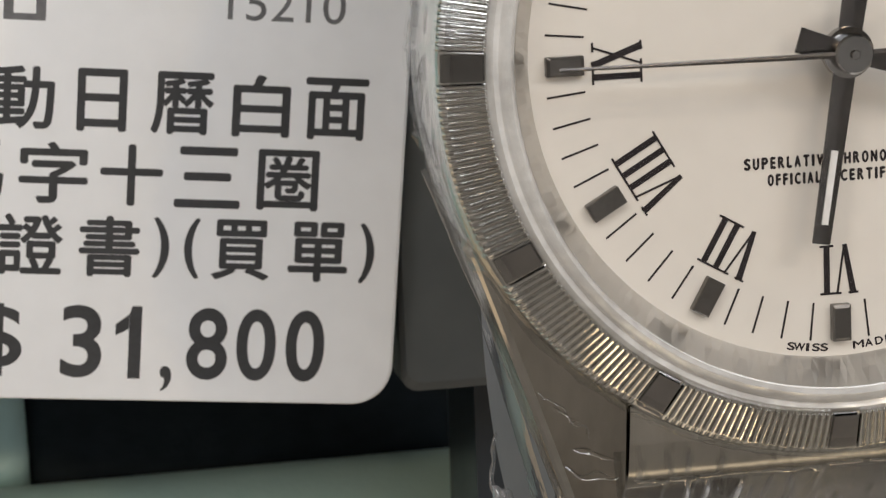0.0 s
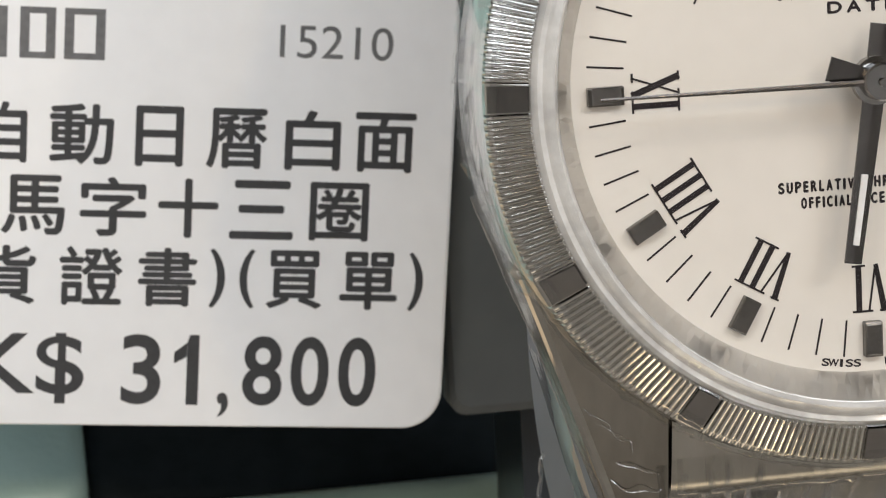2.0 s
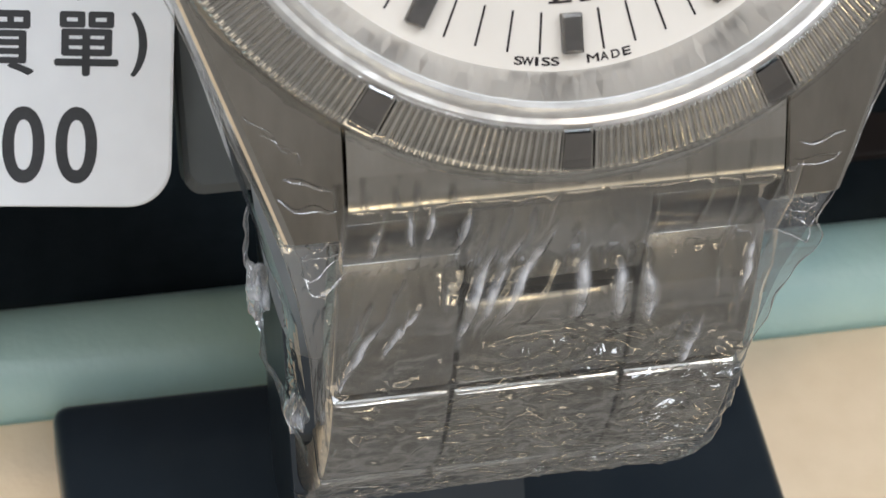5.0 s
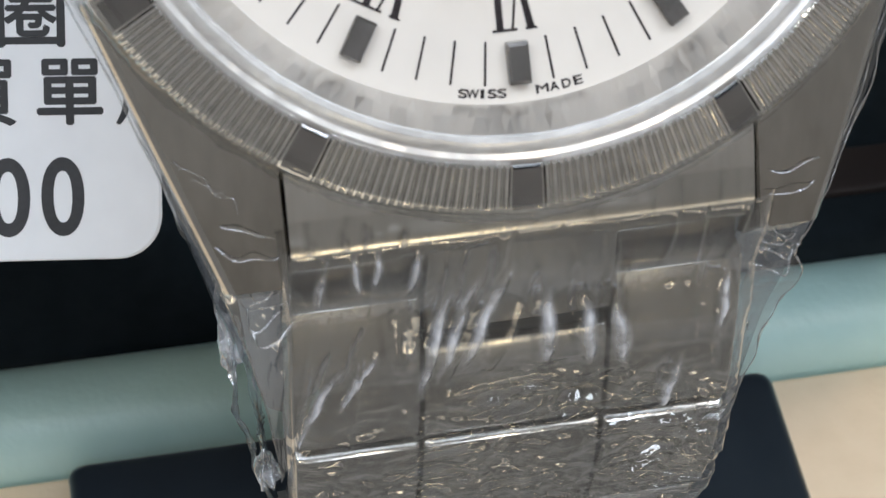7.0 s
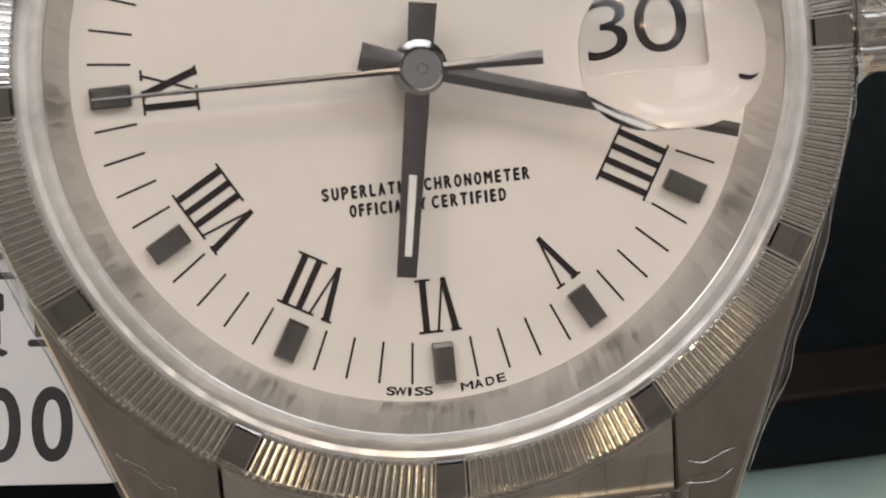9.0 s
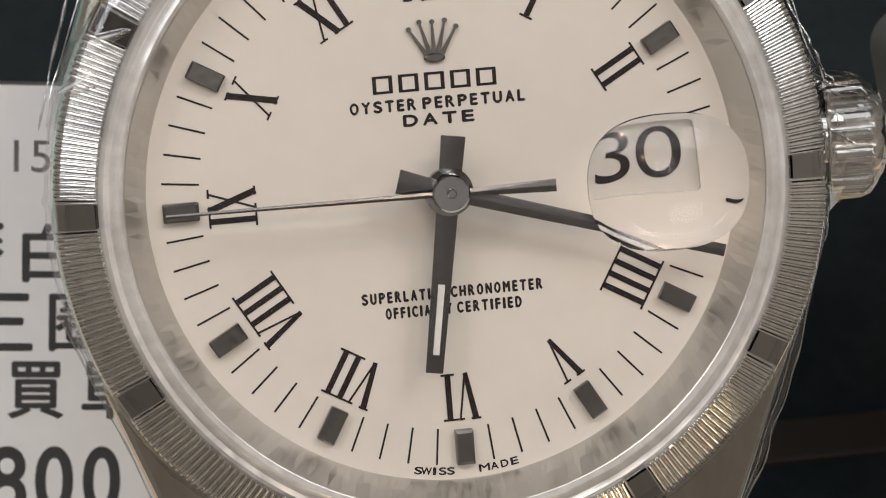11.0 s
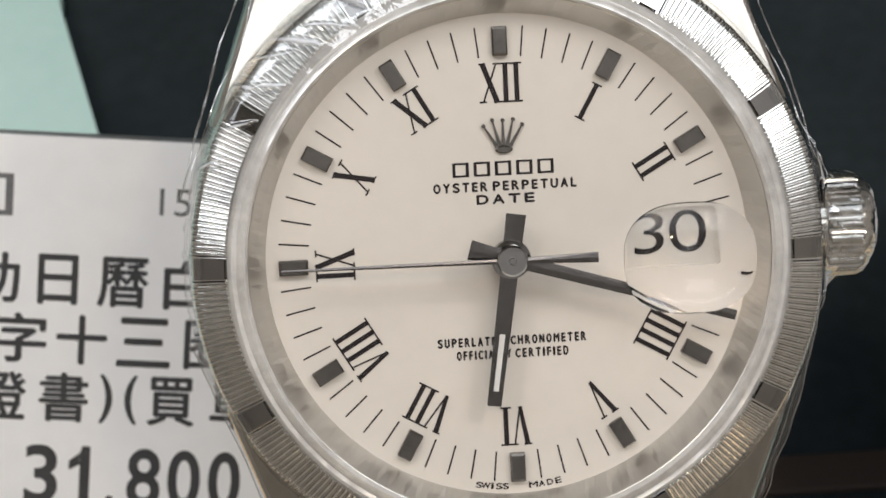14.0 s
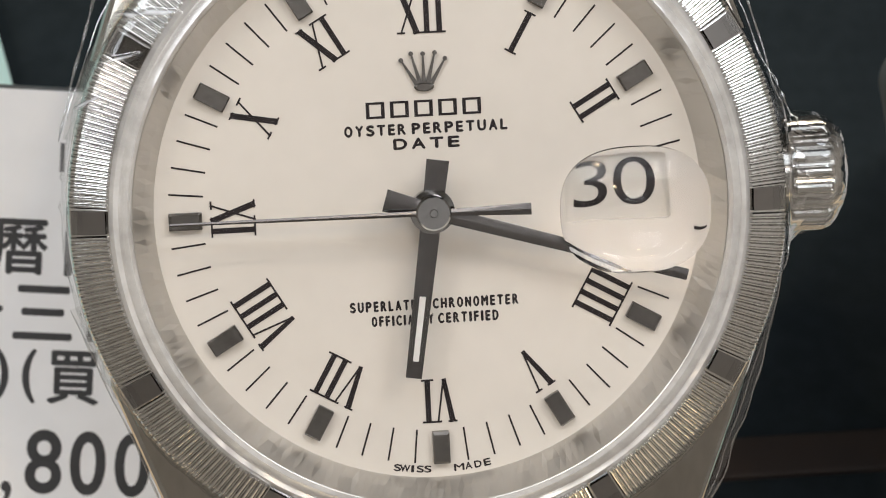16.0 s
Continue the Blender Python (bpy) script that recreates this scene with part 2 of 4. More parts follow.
def lathe(profile, n=240, bm=None, close=False):
    """Turns a profile of (r, w) in mm round the dial's axis."""
    bm = bm or bmesh.new()
    rings = []
    for r, w in profile:
        rings.append([bm.verts.new((r * MM * math.sin(2 * math.pi * i / n), r * MM * math.cos(2 * math.pi * i / n), w * MM)) for i in range(n)])
    pairs = list(zip(rings, rings[1:])) + ([(rings[-1], rings[0])] if close else [])
    for a, b in pairs:
        for i in range(n):
            bm.faces.new((a[i], a[(i + 1) % n], b[(i + 1) % n], b[i]))
    return bm


def loft(sections, bm=None, caps=True):
    """Joins closed sections (lists of points in mm) one after another."""
    bm = bm or bmesh.new()
    rings = [[bm.verts.new(Vector(p) * MM) for p in s] for s in sections]
    n = len(rings[0])
    for a, b in zip(rings, rings[1:]):
        for i in range(n):
            bm.faces.new((a[i], a[(i + 1) % n], b[(i + 1) % n], b[i]))
    if caps:
        bm.faces.new(rings[0][::-1])
        bm.faces.new(rings[-1])
    return bm


def rounded(x0, y0, x1, y1, r, n=6):
    out = []
    for cx, cy, a in ((x1 - r, y1 - r, 0), (x0 + r, y1 - r, 90), (x0 + r, y0 + r, 180), (x1 - r, y0 + r, 270)):
        for i in range(n + 1):
            q = radians(a + 90 * i / n)
            out.append((cx + r * math.cos(q), cy + r * math.sin(q)))
    return out


def lettering(items, w, material, name, parent, label="", turn=0.0, shift=(0, 0), bold=0.0, thick=0.0):
    """Words or characters set to boxes (text, x0, x1, y0, y1) in mm, each a part of its own."""
    c, s = math.cos(radians(turn)), math.sin(radians(turn))
    for text, x0, x1, y0, y1 in items:
        cu = bpy.data.curves.new("text", "FONT")
        cu.body, cu.size, cu.offset, cu.resolution_u = text, 1.0, bold, 8
        ob = bpy.data.objects.new("text", cu)
        scene.collection.objects.link(ob)
        me = bpy.data.meshes.new_from_object(ob.evaluated_get(bpy.context.evaluated_depsgraph_get()))
        co = np.array([v.co[:2] for v in me.vertices]).reshape(-1, 2)
        polys = [list(f.vertices) for f in me.polygons]
        bpy.data.objects.remove(ob)
        bpy.data.meshes.remove(me)
        bpy.data.curves.remove(cu)
        if not len(co):
            continue
        lo, hi = co.min(0), co.max(0)
        xy = (co - lo) / np.maximum(hi - lo, 1e-6) * (x1 - x0 - 2 * thick, y1 - y0 - 2 * thick) + (x0 + thick, y0 + thick)
        verts, faces = [], []
        for k, (dx, dy) in enumerate(((-1, 0), (1, 0), (0, -1), (0, 1)) if thick else ((0, 0),)):
            n = len(verts)
            for x, y in xy:
                x, y = x + dx * thick, y + dy * thick
                verts.append(((x * c - y * s + shift[0]) * MM, (x * s + y * c + shift[1]) * MM, (w + 0.004 * k) * MM))
            faces += [[i + n for i in p] for p in polys]
        me = bpy.data.meshes.new(name)
        me.from_pydata(verts, [], faces)
        me.materials.append(material)
        part(name, me, material, parent, label)


# ---- the showcase and the shop round it ----
def slab(name, x0, y0, z0, x1, y1, z1, material, r=1.0, label="", category="", kind="structure", parent=None, smooth=30):
    """A box in mm with its upper edges rounded over."""
    bm = bmesh.new()
    secs = []
    for k in range(5):
        a = radians(90 * k / 4)
        i = r * (1 - math.cos(a))
        z = z1 - r + r * math.sin(a)
        secs.append([(x, y, z) for x, y in rounded(x0 + i, y0 + i, x1 - i, y1 - i, max(r * 1.2, 0.3), 4)])
    secs.insert(0, [(x, y, z0) for x, y in rounded(x0, y0, x1, y1, max(r * 1.2, 0.3), 4)])
    loft(secs, bm)
    ob = part(name, bm, material, parent, label, smooth)
    if parent is None:
        tagged(ob, label, category, kind=kind)
    return ob


# ahead of the beige the unseen shelf is darkened for what the steel mirrors
slab("floor", -450, -160, -12, 450, 29.0, -0.8, SHELF, 0.5, "unseen shelf front, dark taupe for the steel to mirror", "shelf")
slab("shelf_mat", -300, 3.0, -0.9, 300, 29.0, 0, BEIGE, 0.4, "beige woven mat on the showcase shelf", "mat")
# bed starts close behind the roll: its black front stands in for dim teal
slab("shelf_bed", -31.5, 37.4, -12, 450, 420, 1.5, VELVET, 1.0, "black velvet bed of the showcase", "shelf")
secs = []
for x in (-450, 450):
    secs.append([(x, 33.2 - 4.0 * math.cos(radians(q)), -0.2 + 4.2 * math.sin(radians(q))) for q in range(0, 181, 10)] + [(x, 37.2, -12), (x, 29.2, -12)])
tagged(part("trim", loft(secs), TEAL, None, "", 40), "rounded teal leatherette roll along the shelf", "trim", kind="structure")
slab("trim", -450, 37.3, -12, -31.7, 420, 3.0, TEAL, 1.4, "teal leatherette divider on the black bed", "trim")
secs = [[(x, y, z) for x, y in ((-27.0, 84), (-52, 205), (-140, 205), (-140, 84))] for z in (2.9, 5.0)]
tagged(part("trim", loft(secs), TEAL, None), "flat teal leatherette panel on the divider", "trim", kind="structure")
slab("ribbon", 24, 42.5, 1.5, 160, 46.5, 2.1, RUST, 0.3, "dull rust ribbon lying on the black velvet", "ribbon", "thing")


def wall(name, x0, y0, z0, x1, y1, z1, material, label):
    bm = bmesh.new()
    bmesh.ops.create_cube(bm, size=1)
    for v in bm.verts:
        v.co = Vector(((x0 + x1) / 2 + v.co.x * (x1 - x0), (y0 + y1) / 2 + v.co.y * (y1 - y0), (z0 + z1) / 2 + v.co.z * (z1 - z0)))
    ob = new(name, mesh_of(name, bm, material))
    return tagged(ob, label, name.split("_")[0], kind="structure")


# unseen north wall, made dark so the upper bezel and lugs mirror less light
wall("wall_north", -2.0, 1.40, -0.9, 2.0, 1.45, 2.4, DARK_WALL, "unseen shop wall behind the showcase, dark for the steel to mirror")
wall("wall_south", -2.0, -2.45, -0.9, 2.0, -2.40, 2.4, WALL, "taupe painted shop wall facing the showcase")
wall("wall_west", -2.05, -2.45, -0.9, -2.0, 1.45, 2.4, WALL, "taupe painted shop side wall")
wall("wall_east", 2.0, -2.45, -0.9, 2.05, 1.45, 2.4, WALL, "taupe painted shop side wall")
wall("ceiling", -2.05, -2.45, 2.4, 2.05, 1.45, 2.45, CEIL, "pale plain shop ceiling")
wall("showcase_body", -0.44, -0.155, -0.9, 0.44, 0.415, -0.0121, WALL, "plain taupe cabinet under the showcase shelf")
wall("ground", -2.05, -2.45, -0.95, 2.05, 1.45, -0.9, WALL, "taupe shop floor")

# ---- the watch ----
watch = thing("wristwatch", DIAL, "steel automatic wristwatch with cream dial, roman numerals and three-row bracelet", "watch")

# dial with its date aperture
WX0, WX1, WY0, WY1 = 7.45, 10.52, -0.90, 1.02
bm = bmesh.new()
outer = [bm.verts.new((12.75 * MM * math.sin(2 * math.pi * i / 180), 12.75 * MM * math.cos(2 * math.pi * i / 180), 0)) for i in range(180)]
hole = [(x, y) for x, y in rounded(WX0, WY0, WX1, WY1, 0.12, 3)]
inner = [bm.verts.new((x * MM, y * MM, 0)) for x, y in hole]
edges = [bm.edges.new((r[i], r[(i + 1) % len(r)])) for r in (outer, inner) for i in range(len(r))]
bmesh.ops.triangle_fill(bm, use_beauty=True, edges=edges)
deep = [bm.verts.new((x * MM, y * MM, -0.3 * MM)) for x, y in hole]
for i in range(len(hole)):
    j = (i + 1) % len(hole)
    bm.faces.new((inner[i], inner[j], deep[j], deep[i]))
dial = part("dial", bm, ENAMEL, watch, "cream white enamel dial")
date_disc = part("date_disc", prism(rounded(WX0 - 0.3, WY0 - 0.3, WX1 + 0.3, WY1 + 0.3, 0.2), -0.5, -0.3), SHADED_DISC, watch, "date disc reading 30")
lettering([("3", 7.90, 8.90, -0.55, 0.77), ("0", 9.06, 10.16, -0.55, 0.77)], -0.29, PRINT, "date_number", date_disc, "black date 30", bold=-0.006)


def on_dial(pts, degrees_cw):
    a = radians(degrees_cw)
    c, s = math.cos(a), math.sin(a)
    return [(x * c + y * s, -x * s + y * c) for x, y in pts]


# minute marks
for minute in range(60):
    if minute % 5 == 0:
        continue
    part("minute_mark", prism(on_dial(bar(0, 11.2 if minute in (14, 16) else 10.42, 0, 12.0, 0.085, 0.085), 6 * minute), 0.004, 0.02), PRINT, dial)

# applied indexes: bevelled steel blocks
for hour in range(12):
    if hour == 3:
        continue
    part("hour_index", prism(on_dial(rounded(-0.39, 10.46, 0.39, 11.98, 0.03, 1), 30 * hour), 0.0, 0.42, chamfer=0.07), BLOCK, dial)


def glyphs(word):
    """Strokes of a roman numeral, 2.05 mm high, centred, its top outward."""
    wide = {"I": 0.57, "V": 1.02, "X": 1.08}
    x = -sum(wide[c] for c in word) / 2
    y0, y1 = 8.02, 10.08
    out = []
    for c in word:
        m, wd = x + wide[c] / 2, wide[c]
        if c == "I":
            out += [bar(m, y0, m, y1, 0.25, 0.25), bar(m - 0.29, y0 + 0.045, m + 0.29, y0 + 0.045, 0.085, 0.085), bar(m - 0.29, y1 - 0.045, m + 0.29, y1 - 0.045, 0.085, 0.085)]
        elif c == "V":
            out += [bar(m - 0.33, y1, m + 0.03, y0, 0.27, 0.20), bar(m + 0.36, y1, m + 0.05, y0 + 0.06, 0.085, 0.085),
                    bar(m - 0.54, y1 - 0.045, m - 0.12, y1 - 0.045, 0.085, 0.085), bar(m + 0.18, y1 - 0.045, m + 0.54, y1 - 0.045, 0.085, 0.085)]
        else:
            out += [bar(m - 0.37, y1, m + 0.37, y0, 0.27, 0.27), bar(m + 0.37, y1, m - 0.37, y0, 0.085, 0.085)]
            out += [bar(m + s * 0.37 - 0.19, y, m + s * 0.37 + 0.19, y, 0.085, 0.085) for s in (-1, 1) for y in (y0 + 0.045, y1 - 0.045)]
        x += wd
    return out


for hour, word in ((12, "XII"), (1, "I"), (2, "II"), (4, "IIII"), (5, "V"), (6, "VI"), (7, "VII"), (8, "VIII"), (9, "IX"), (10, "X"), (11, "XI")):
    bm = bmesh.new()
    for k, stroke in enumerate(glyphs(word)):
        prism(on_dial(stroke, 30 * hour), 0.004, 0.03 + 0.0015 * k, bm)
    part("roman_numeral", bm, PRINT, dial)

# printed lines; the maker's name stands as plain hollow blocks
def hollow(x0, y0, x1, y1, t, w0, w1):
    bm = bmesh.new()
    for k, (a0, b0, a1, b1) in enumerate(((x0, y0, x1, y0 + t), (x0, y1 - t, x1, y1), (x0, y0 + t, x0 + 1.5 * t, y1 - t), (x1 - 1.5 * t, y0 + t, x1, y1 - t))):
        prism([(a0, b0), (a1, b0), (a1, b1), (a0, b1)], w0, w1, bm)
    return bm


for k in range(5):
    x = -2.72 + k * 1.11
    part("name_block", hollow(x, 4.22, x + 0.86, 4.98, 0.11, 0.004, 0.02), PRINT, dial)
def spaced(word, x0, x1, y0, y1, gap=0.30):
    """Boxes for the letters of a word, set apart evenly."""
    wide = [0.44 if c == "I" else (1.12 if c == "M" else (0.84 if c in "FLE" else 1.0)) for c in word]
    unit = (x1 - x0) / (sum(wide) + gap * (len(word) - 1))
    out, x = [], x0
    for c, w in zip(word, wide):
        out.append((c, x, x + w * unit, y0, y1))
        x += (w + gap) * unit
    return out


for word, x0, x1, y0, y1 in (("OYSTER", -3.76, -0.92, 3.42, 3.94), ("PERPETUAL", -0.66, 3.76, 3.42, 3.94), ("DATE", -1.54, 1.52, 2.74, 3.26),
                             ("SUPERLATIVE", -3.92, -0.26, -4.72, -4.22), ("CHRONOMETER", -0.08, 3.92, -4.72, -4.22),
                             ("OFFICIALLY", -2.94, -0.06, -5.42, -4.92), ("CERTIFIED", 0.14, 2.96, -5.42, -4.92)):
    lettering(spaced(word, x0, x1, y0, y1), 0.012, PRINT, "dial_letter", dial, thick=0.031)
for word, a0 in (("SWISS", 190.6), ("MADE", 177.3)):
    step = 8.3 / len(word)
    for k, ch in enumerate(word):
        a = a0 - step * (k + 0.5) - 180
        hw = 0.07 if ch == "I" else (0.24 if ch in "MW" else 0.17)
        c, s = math.cos(radians(-a)), math.sin(radians(-a))
        r = -12.27
        lettering([(ch, -hw, hw, -0.17, 0.17)], 0.012, PRINT, "dial_letter", dial, turn=-a, shift=(-s * r, c * r), thick=0.014)

# applied emblem: five points over an oval foot
bm = bmesh.new()
for k in range(5):
    a = radians((k - 2) * 14.5)
    x0, y0 = (k - 2) * 0.17, 5.72
    ln = 1.38 if k % 2 == 0 else 1.5
    x1, y1 = x0 + math.sin(a) * ln, y0 + math.cos(a) * (ln - 0.1 * abs(k - 2) * 0.5)
    prism(bar(x0, y0, x1, y1, 0.2, 0.07), 0.0, 0.16 + 0.004 * k, bm)
    prism([(x1 + 0.11 * math.cos(q), y1 + 0.11 * math.sin(q)) for q in (radians(45 * i) for i in range(8))], 0.0, 0.2, bm)
prism([(0.46 * math.cos(q), 5.58 + 0.2 * math.sin(q)) for q in (radians(18 * i) for i in range(20))], 0.0, 0.22, bm, 0.05)
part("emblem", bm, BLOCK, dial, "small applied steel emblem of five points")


def pointer(name, degrees_cw, w, outline, slot, label):
    pts = on_dial(outline, degrees_cw)
    bm = bmesh.new()
    n = len(pts)
    lo = [bm.verts.new((x * MM, y * MM, w * MM)) for x, y in pts]
    hi = [bm.verts.new((x * MM, y * MM, (w + 0.10) * MM)) for x, y in pts]
    # a low ridge runs along the middle
    k = len(outline) // 2
    ridge = [bm.verts.new(Vector((*on_dial([(0, yy)], degrees_cw)[0], w + 0.125)) * MM) for yy in [outline[i][1] for i in range(k)]]
    for i in range(n):
        bm.faces.new((lo[i], lo[(i + 1) % n], hi[(i + 1) % n], hi[i]))
    for i in range(k - 1):
        bm.faces.new((hi[i], hi[i + 1], ridge[i + 1], ridge[i]))
        bm.faces.new((hi[n - 1 - i], hi[n - 2 - i], ridge[i + 1], ridge[i]))
    bm.faces.new((hi[0], hi[n - 1], ridge[0]))
    bm.faces.new((hi[k - 1], hi[k], ridge[k - 1]))
    bm.faces.new(lo[::-1])
    ob = part(name, bm, HAND, watch, label)
    if slot:
        part("lume_strip", prism(on_dial(slot, degrees_cw), w + 0.1, w + 0.21), LUME, ob, "white lume strip")
    return ob


def sided(stations):
    """An outline from stations (y, half width), up one side and down the other."""
    return [(-h, y) for y, h in stations] + [(h, y) for y, h in reversed(stations)]


pointer("hour_hand", 189.0, 1.40, sided([(-2.35, 0.52), (0.0, 0.47), (7.75, 0.37)]), [(-0.14, 3.95), (0.14, 3.95), (0.13, 6.95), (-0.13, 6.95)], "dark steel hour hand")
pointer("minute_hand", 107.0, 1.80, sided([(-2.25, 0.52), (0.0, 0.36), (12.1, 0.26)]), [(-0.11, 6.6), (0.11, 6.6), (0.10, 10.8), (-0.10, 10.8)], "dark steel minute hand")
pointer("second_hand", 270.5, 2.22, sided([(-4.45, 0.27), (-1.2, 0.17), (0.0, 0.13), (11.9, 0.06)]), None, "slender steel second hand")
pinion = part("hub", lathe([(0.0001, 2.55), (0.16, 2.55), (0.2, 2.5), (0.2, 2.42), (0.72, 2.42), (0.80, 2.34), (0.80, 1.7), (1.02, 1.68), (1.04, 1.3), (0.6, 1.25), (0.6, 0.0)], 48), DARK_MIRROR, watch, "polished steel hub", 35)

# sloped ring, gasket, crystal and date lens
SEGS = 264
bm = lathe([(12.62, -0.1), (12.66, 0.05), (13.1, 0.9), (13.55, 1.75), (13.62, 1.8), (13.62, -0.3)], SEGS)
bm.verts.ensure_lookup_table()
for q in range(SEGS):
    # small facets, some leaning further out than the rest, added to streak the reflections
    lean = max(0.0, min(1.0, 0.25 + 0.6 * math.sin(2 * math.pi * q / 4.4) + 0.9 * noise.noise(Vector((q * 0.23, 0.3, 6.0)))))
    v = bm.verts[2 * SEGS + q]
    v.co.xy *= 1 - 0.009 * lean
part("inner_ring", bm, RING, watch, "satin sloped steel ring, facets added for streaky reflections")
bm = lathe([(13.60, 1.2), (13.60, 1.85), (13.78, 2.05), (14.05, 1.92), (14.2, 1.72), (14.42, 1.78), (14.62, 1.6), (14.66, 1.2)], 300)
for v in bm.verts:
    q = noise.noise(v.co * 900)
    v.co.z += q * 0.00006
part("crystal_gasket", bm, GASKET, watch, "pale shiny crystal rim", 50)
crystal = part("crystal", lathe([(0.001, 2.62), (13.9, 2.62), (14.1, 2.5), (14.12, 2.0)], 200), GLASS, watch, "clear flat sapphire crystal", 30)
crystal.visible_shadow = False
LCX, LCY, LA, LB, LR, LH, LW = 9.15, -0.30, 3.45, 2.90, 5.0, 1.32, 2.70
bm = bmesh.new()
grid, NR, NA = [], 24, 72
for i in range(1, NR + 1):
    ring = []
    for j in range(NA):
        q = 2 * math.pi * j / NA
        c, s = math.cos(q), math.sin(q)
        e = 2.5
        k = (abs(c / LA) ** e + abs(s / LB) ** e) ** (-1 / e) * i / NR
        x, y = k * c, k * s
        edge = LH - (x * x + y * y) / (2 * LR)
        ring.append((x, y, LW + edge - (i / NR) ** 10 * max(0.0, edge - 0.06) * max(0.0, min(1.0, 0.2 - 1.4 * y / LB))))
    grid.append(ring)
top = [[bm.verts.new(Vector((LCX + x, LCY + y, z)) * MM) for x, y, z in r] for r in grid]
apex = bm.verts.new(Vector((LCX, LCY, LW + LH)) * MM)
foot = [bm.verts.new(Vector((LCX + x, LCY + y, LW)) * MM) for x, y, z in grid[-1]]
for j in range(NA):
    n = (j + 1) % NA
    bm.faces.new((apex, top[0][j], top[0][n]))
    for a, b in zip(top, top[1:]):
        bm.faces.new((a[j], b[j], b[n], a[n]))
    bm.faces.new((top[-1][j], foot[j], foot[n], top[-1][n]))
bm.faces.new(foot[::-1])
lens = part("date_lens", bm, LENS, crystal, "bulging clear date magnifier", 40)
lens.visible_shadow = False

# bezel: ridged ring with twelve plain facets
TURN = 1.1
RIDGES, FREE = 24, 4.4
angles = []
for hour in range(12):
    a0 = 30 * hour + TURN + FREE / 2
    span = 30 - FREE
    for k in range(RIDGES):
        for f, h in ((0.0, 0.0), (0.14, 0.05), (0.26, 0.62), (0.40, 0.93), (0.57, 1.0), (0.74, 0.93), (0.88, 0.62)):
            angles.append((a0 + span * (k + f) / RIDGES, h))
    angles.append((a0 + span, 0.0))
    angles.append((a0 + span + FREE * 0.33, 0.0))
    angles.append((a0 + span + FREE * 0.66, 0.0))
bm = bmesh.new()
prof = [(14.60, 0.9, 0), (14.62, 1.46, 0), (14.66, 1.53, 0), (14.76, 1.66, 1), (16.22, 1.12, 1), (16.42, 1.0, 1), (16.50, 0.84, 0.8), (16.58, 0.3, 0), (16.3, 0.1, 0)]
rings = []
for r, w, ridge in prof:
    rings.append([bm.verts.new(Vector((r * math.sin(radians(a)), r * math.cos(radians(a)), w - (1 - h) * 0.17 * ridge)) * MM) for a, h in angles])
for a, b in zip(rings, rings[1:]):
    for i in range(len(angles)):
        j = (i + 1) % len(angles)
        bm.faces.new((a[i], a[j], b[j], b[i]))
bezel = part("bezel", bm, RIDGE, watch, "ridged engine-turned steel bezel")
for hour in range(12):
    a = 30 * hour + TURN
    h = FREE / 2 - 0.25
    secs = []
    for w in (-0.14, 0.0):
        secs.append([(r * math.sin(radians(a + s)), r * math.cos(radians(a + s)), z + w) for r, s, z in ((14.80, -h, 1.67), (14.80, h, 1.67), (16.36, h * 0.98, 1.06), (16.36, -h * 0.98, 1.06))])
    part("facet", loft(secs), DARK_MIRROR, bezel, "plain mirror facet, its dark reflection put into the colour")

# case middle and lugs
part("case_middle", lathe([(16.2, 0.6), (16.50, 0.42), (16.62, 0.1), (16.66, -1.5), (16.6, -4.2), (16.2, -5.2), (13.5, -5.8), (12.5, -7.0), (0.001, -7.2)], 200), STEEL, watch, "polished steel case", 35)


def lug(su, sv):
    secs = []
    for k in range(19):
        f = k / 18
        v = 7.5 + 11.7 * f ** 0.9
        wt = -0.15 - 1.3 * f - 0.5 * f ** 4 - (2.0 if k == 18 else 0)
        wb = -5.2 - 1.3 * f
        out = 14.95 - (v - 7.9) * 0.357
        inn = 8.75
        pts = [(inn, wb), (inn, wt - 0.1), (inn + 0.1, wt), (out - 0.34, wt), (out - 0.10, wt - 0.20), (out + 0.02, wt - 0.46), (out + 0.12, (wt + wb) / 2), (out - 0.3, wb)]
        secs.append([(su * u, sv * v, w) for u, w in pts])
    n = len(secs[0])
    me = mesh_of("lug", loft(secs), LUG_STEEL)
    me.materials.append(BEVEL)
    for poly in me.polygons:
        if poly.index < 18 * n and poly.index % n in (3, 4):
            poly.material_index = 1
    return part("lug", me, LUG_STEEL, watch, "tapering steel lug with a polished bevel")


for su in (-1, 1):
    for sv in (-1, 1):
        lug(su, sv)

# winding crown
bm = bmesh.new()
teeth = 19
stations = [(16.3, 1.9, 0), (16.95, 1.9, 0), (17.0, 2.35, 0.2), (17.15, 2.55, 1), (18.75, 2.58, 1), (18.95, 2.40, 0.3), (19.05, 2.15, 0), (19.35, 1.9, 0), (19.5, 1.2, 0), (19.55, 0.01, 0)]
secs = []
for u, r, d in stations:
    ring = []
    for k in range(teeth * 8):
        q = 2 * math.pi * k / (teeth * 8)
        rr = r - (0.30 * d if k % 8 in (0,) else (0.27 * d if k % 8 in (1, 7) else (0.07 * d if k % 8 in (2, 6) else 0)))
        ring.append((u, 0.5 + rr * math.cos(q), -2.2 + rr * math.sin(q)))
    secs.append(ring)
part("winding_crown", loft(secs), STEEL, watch, "fluted polished winding crown")


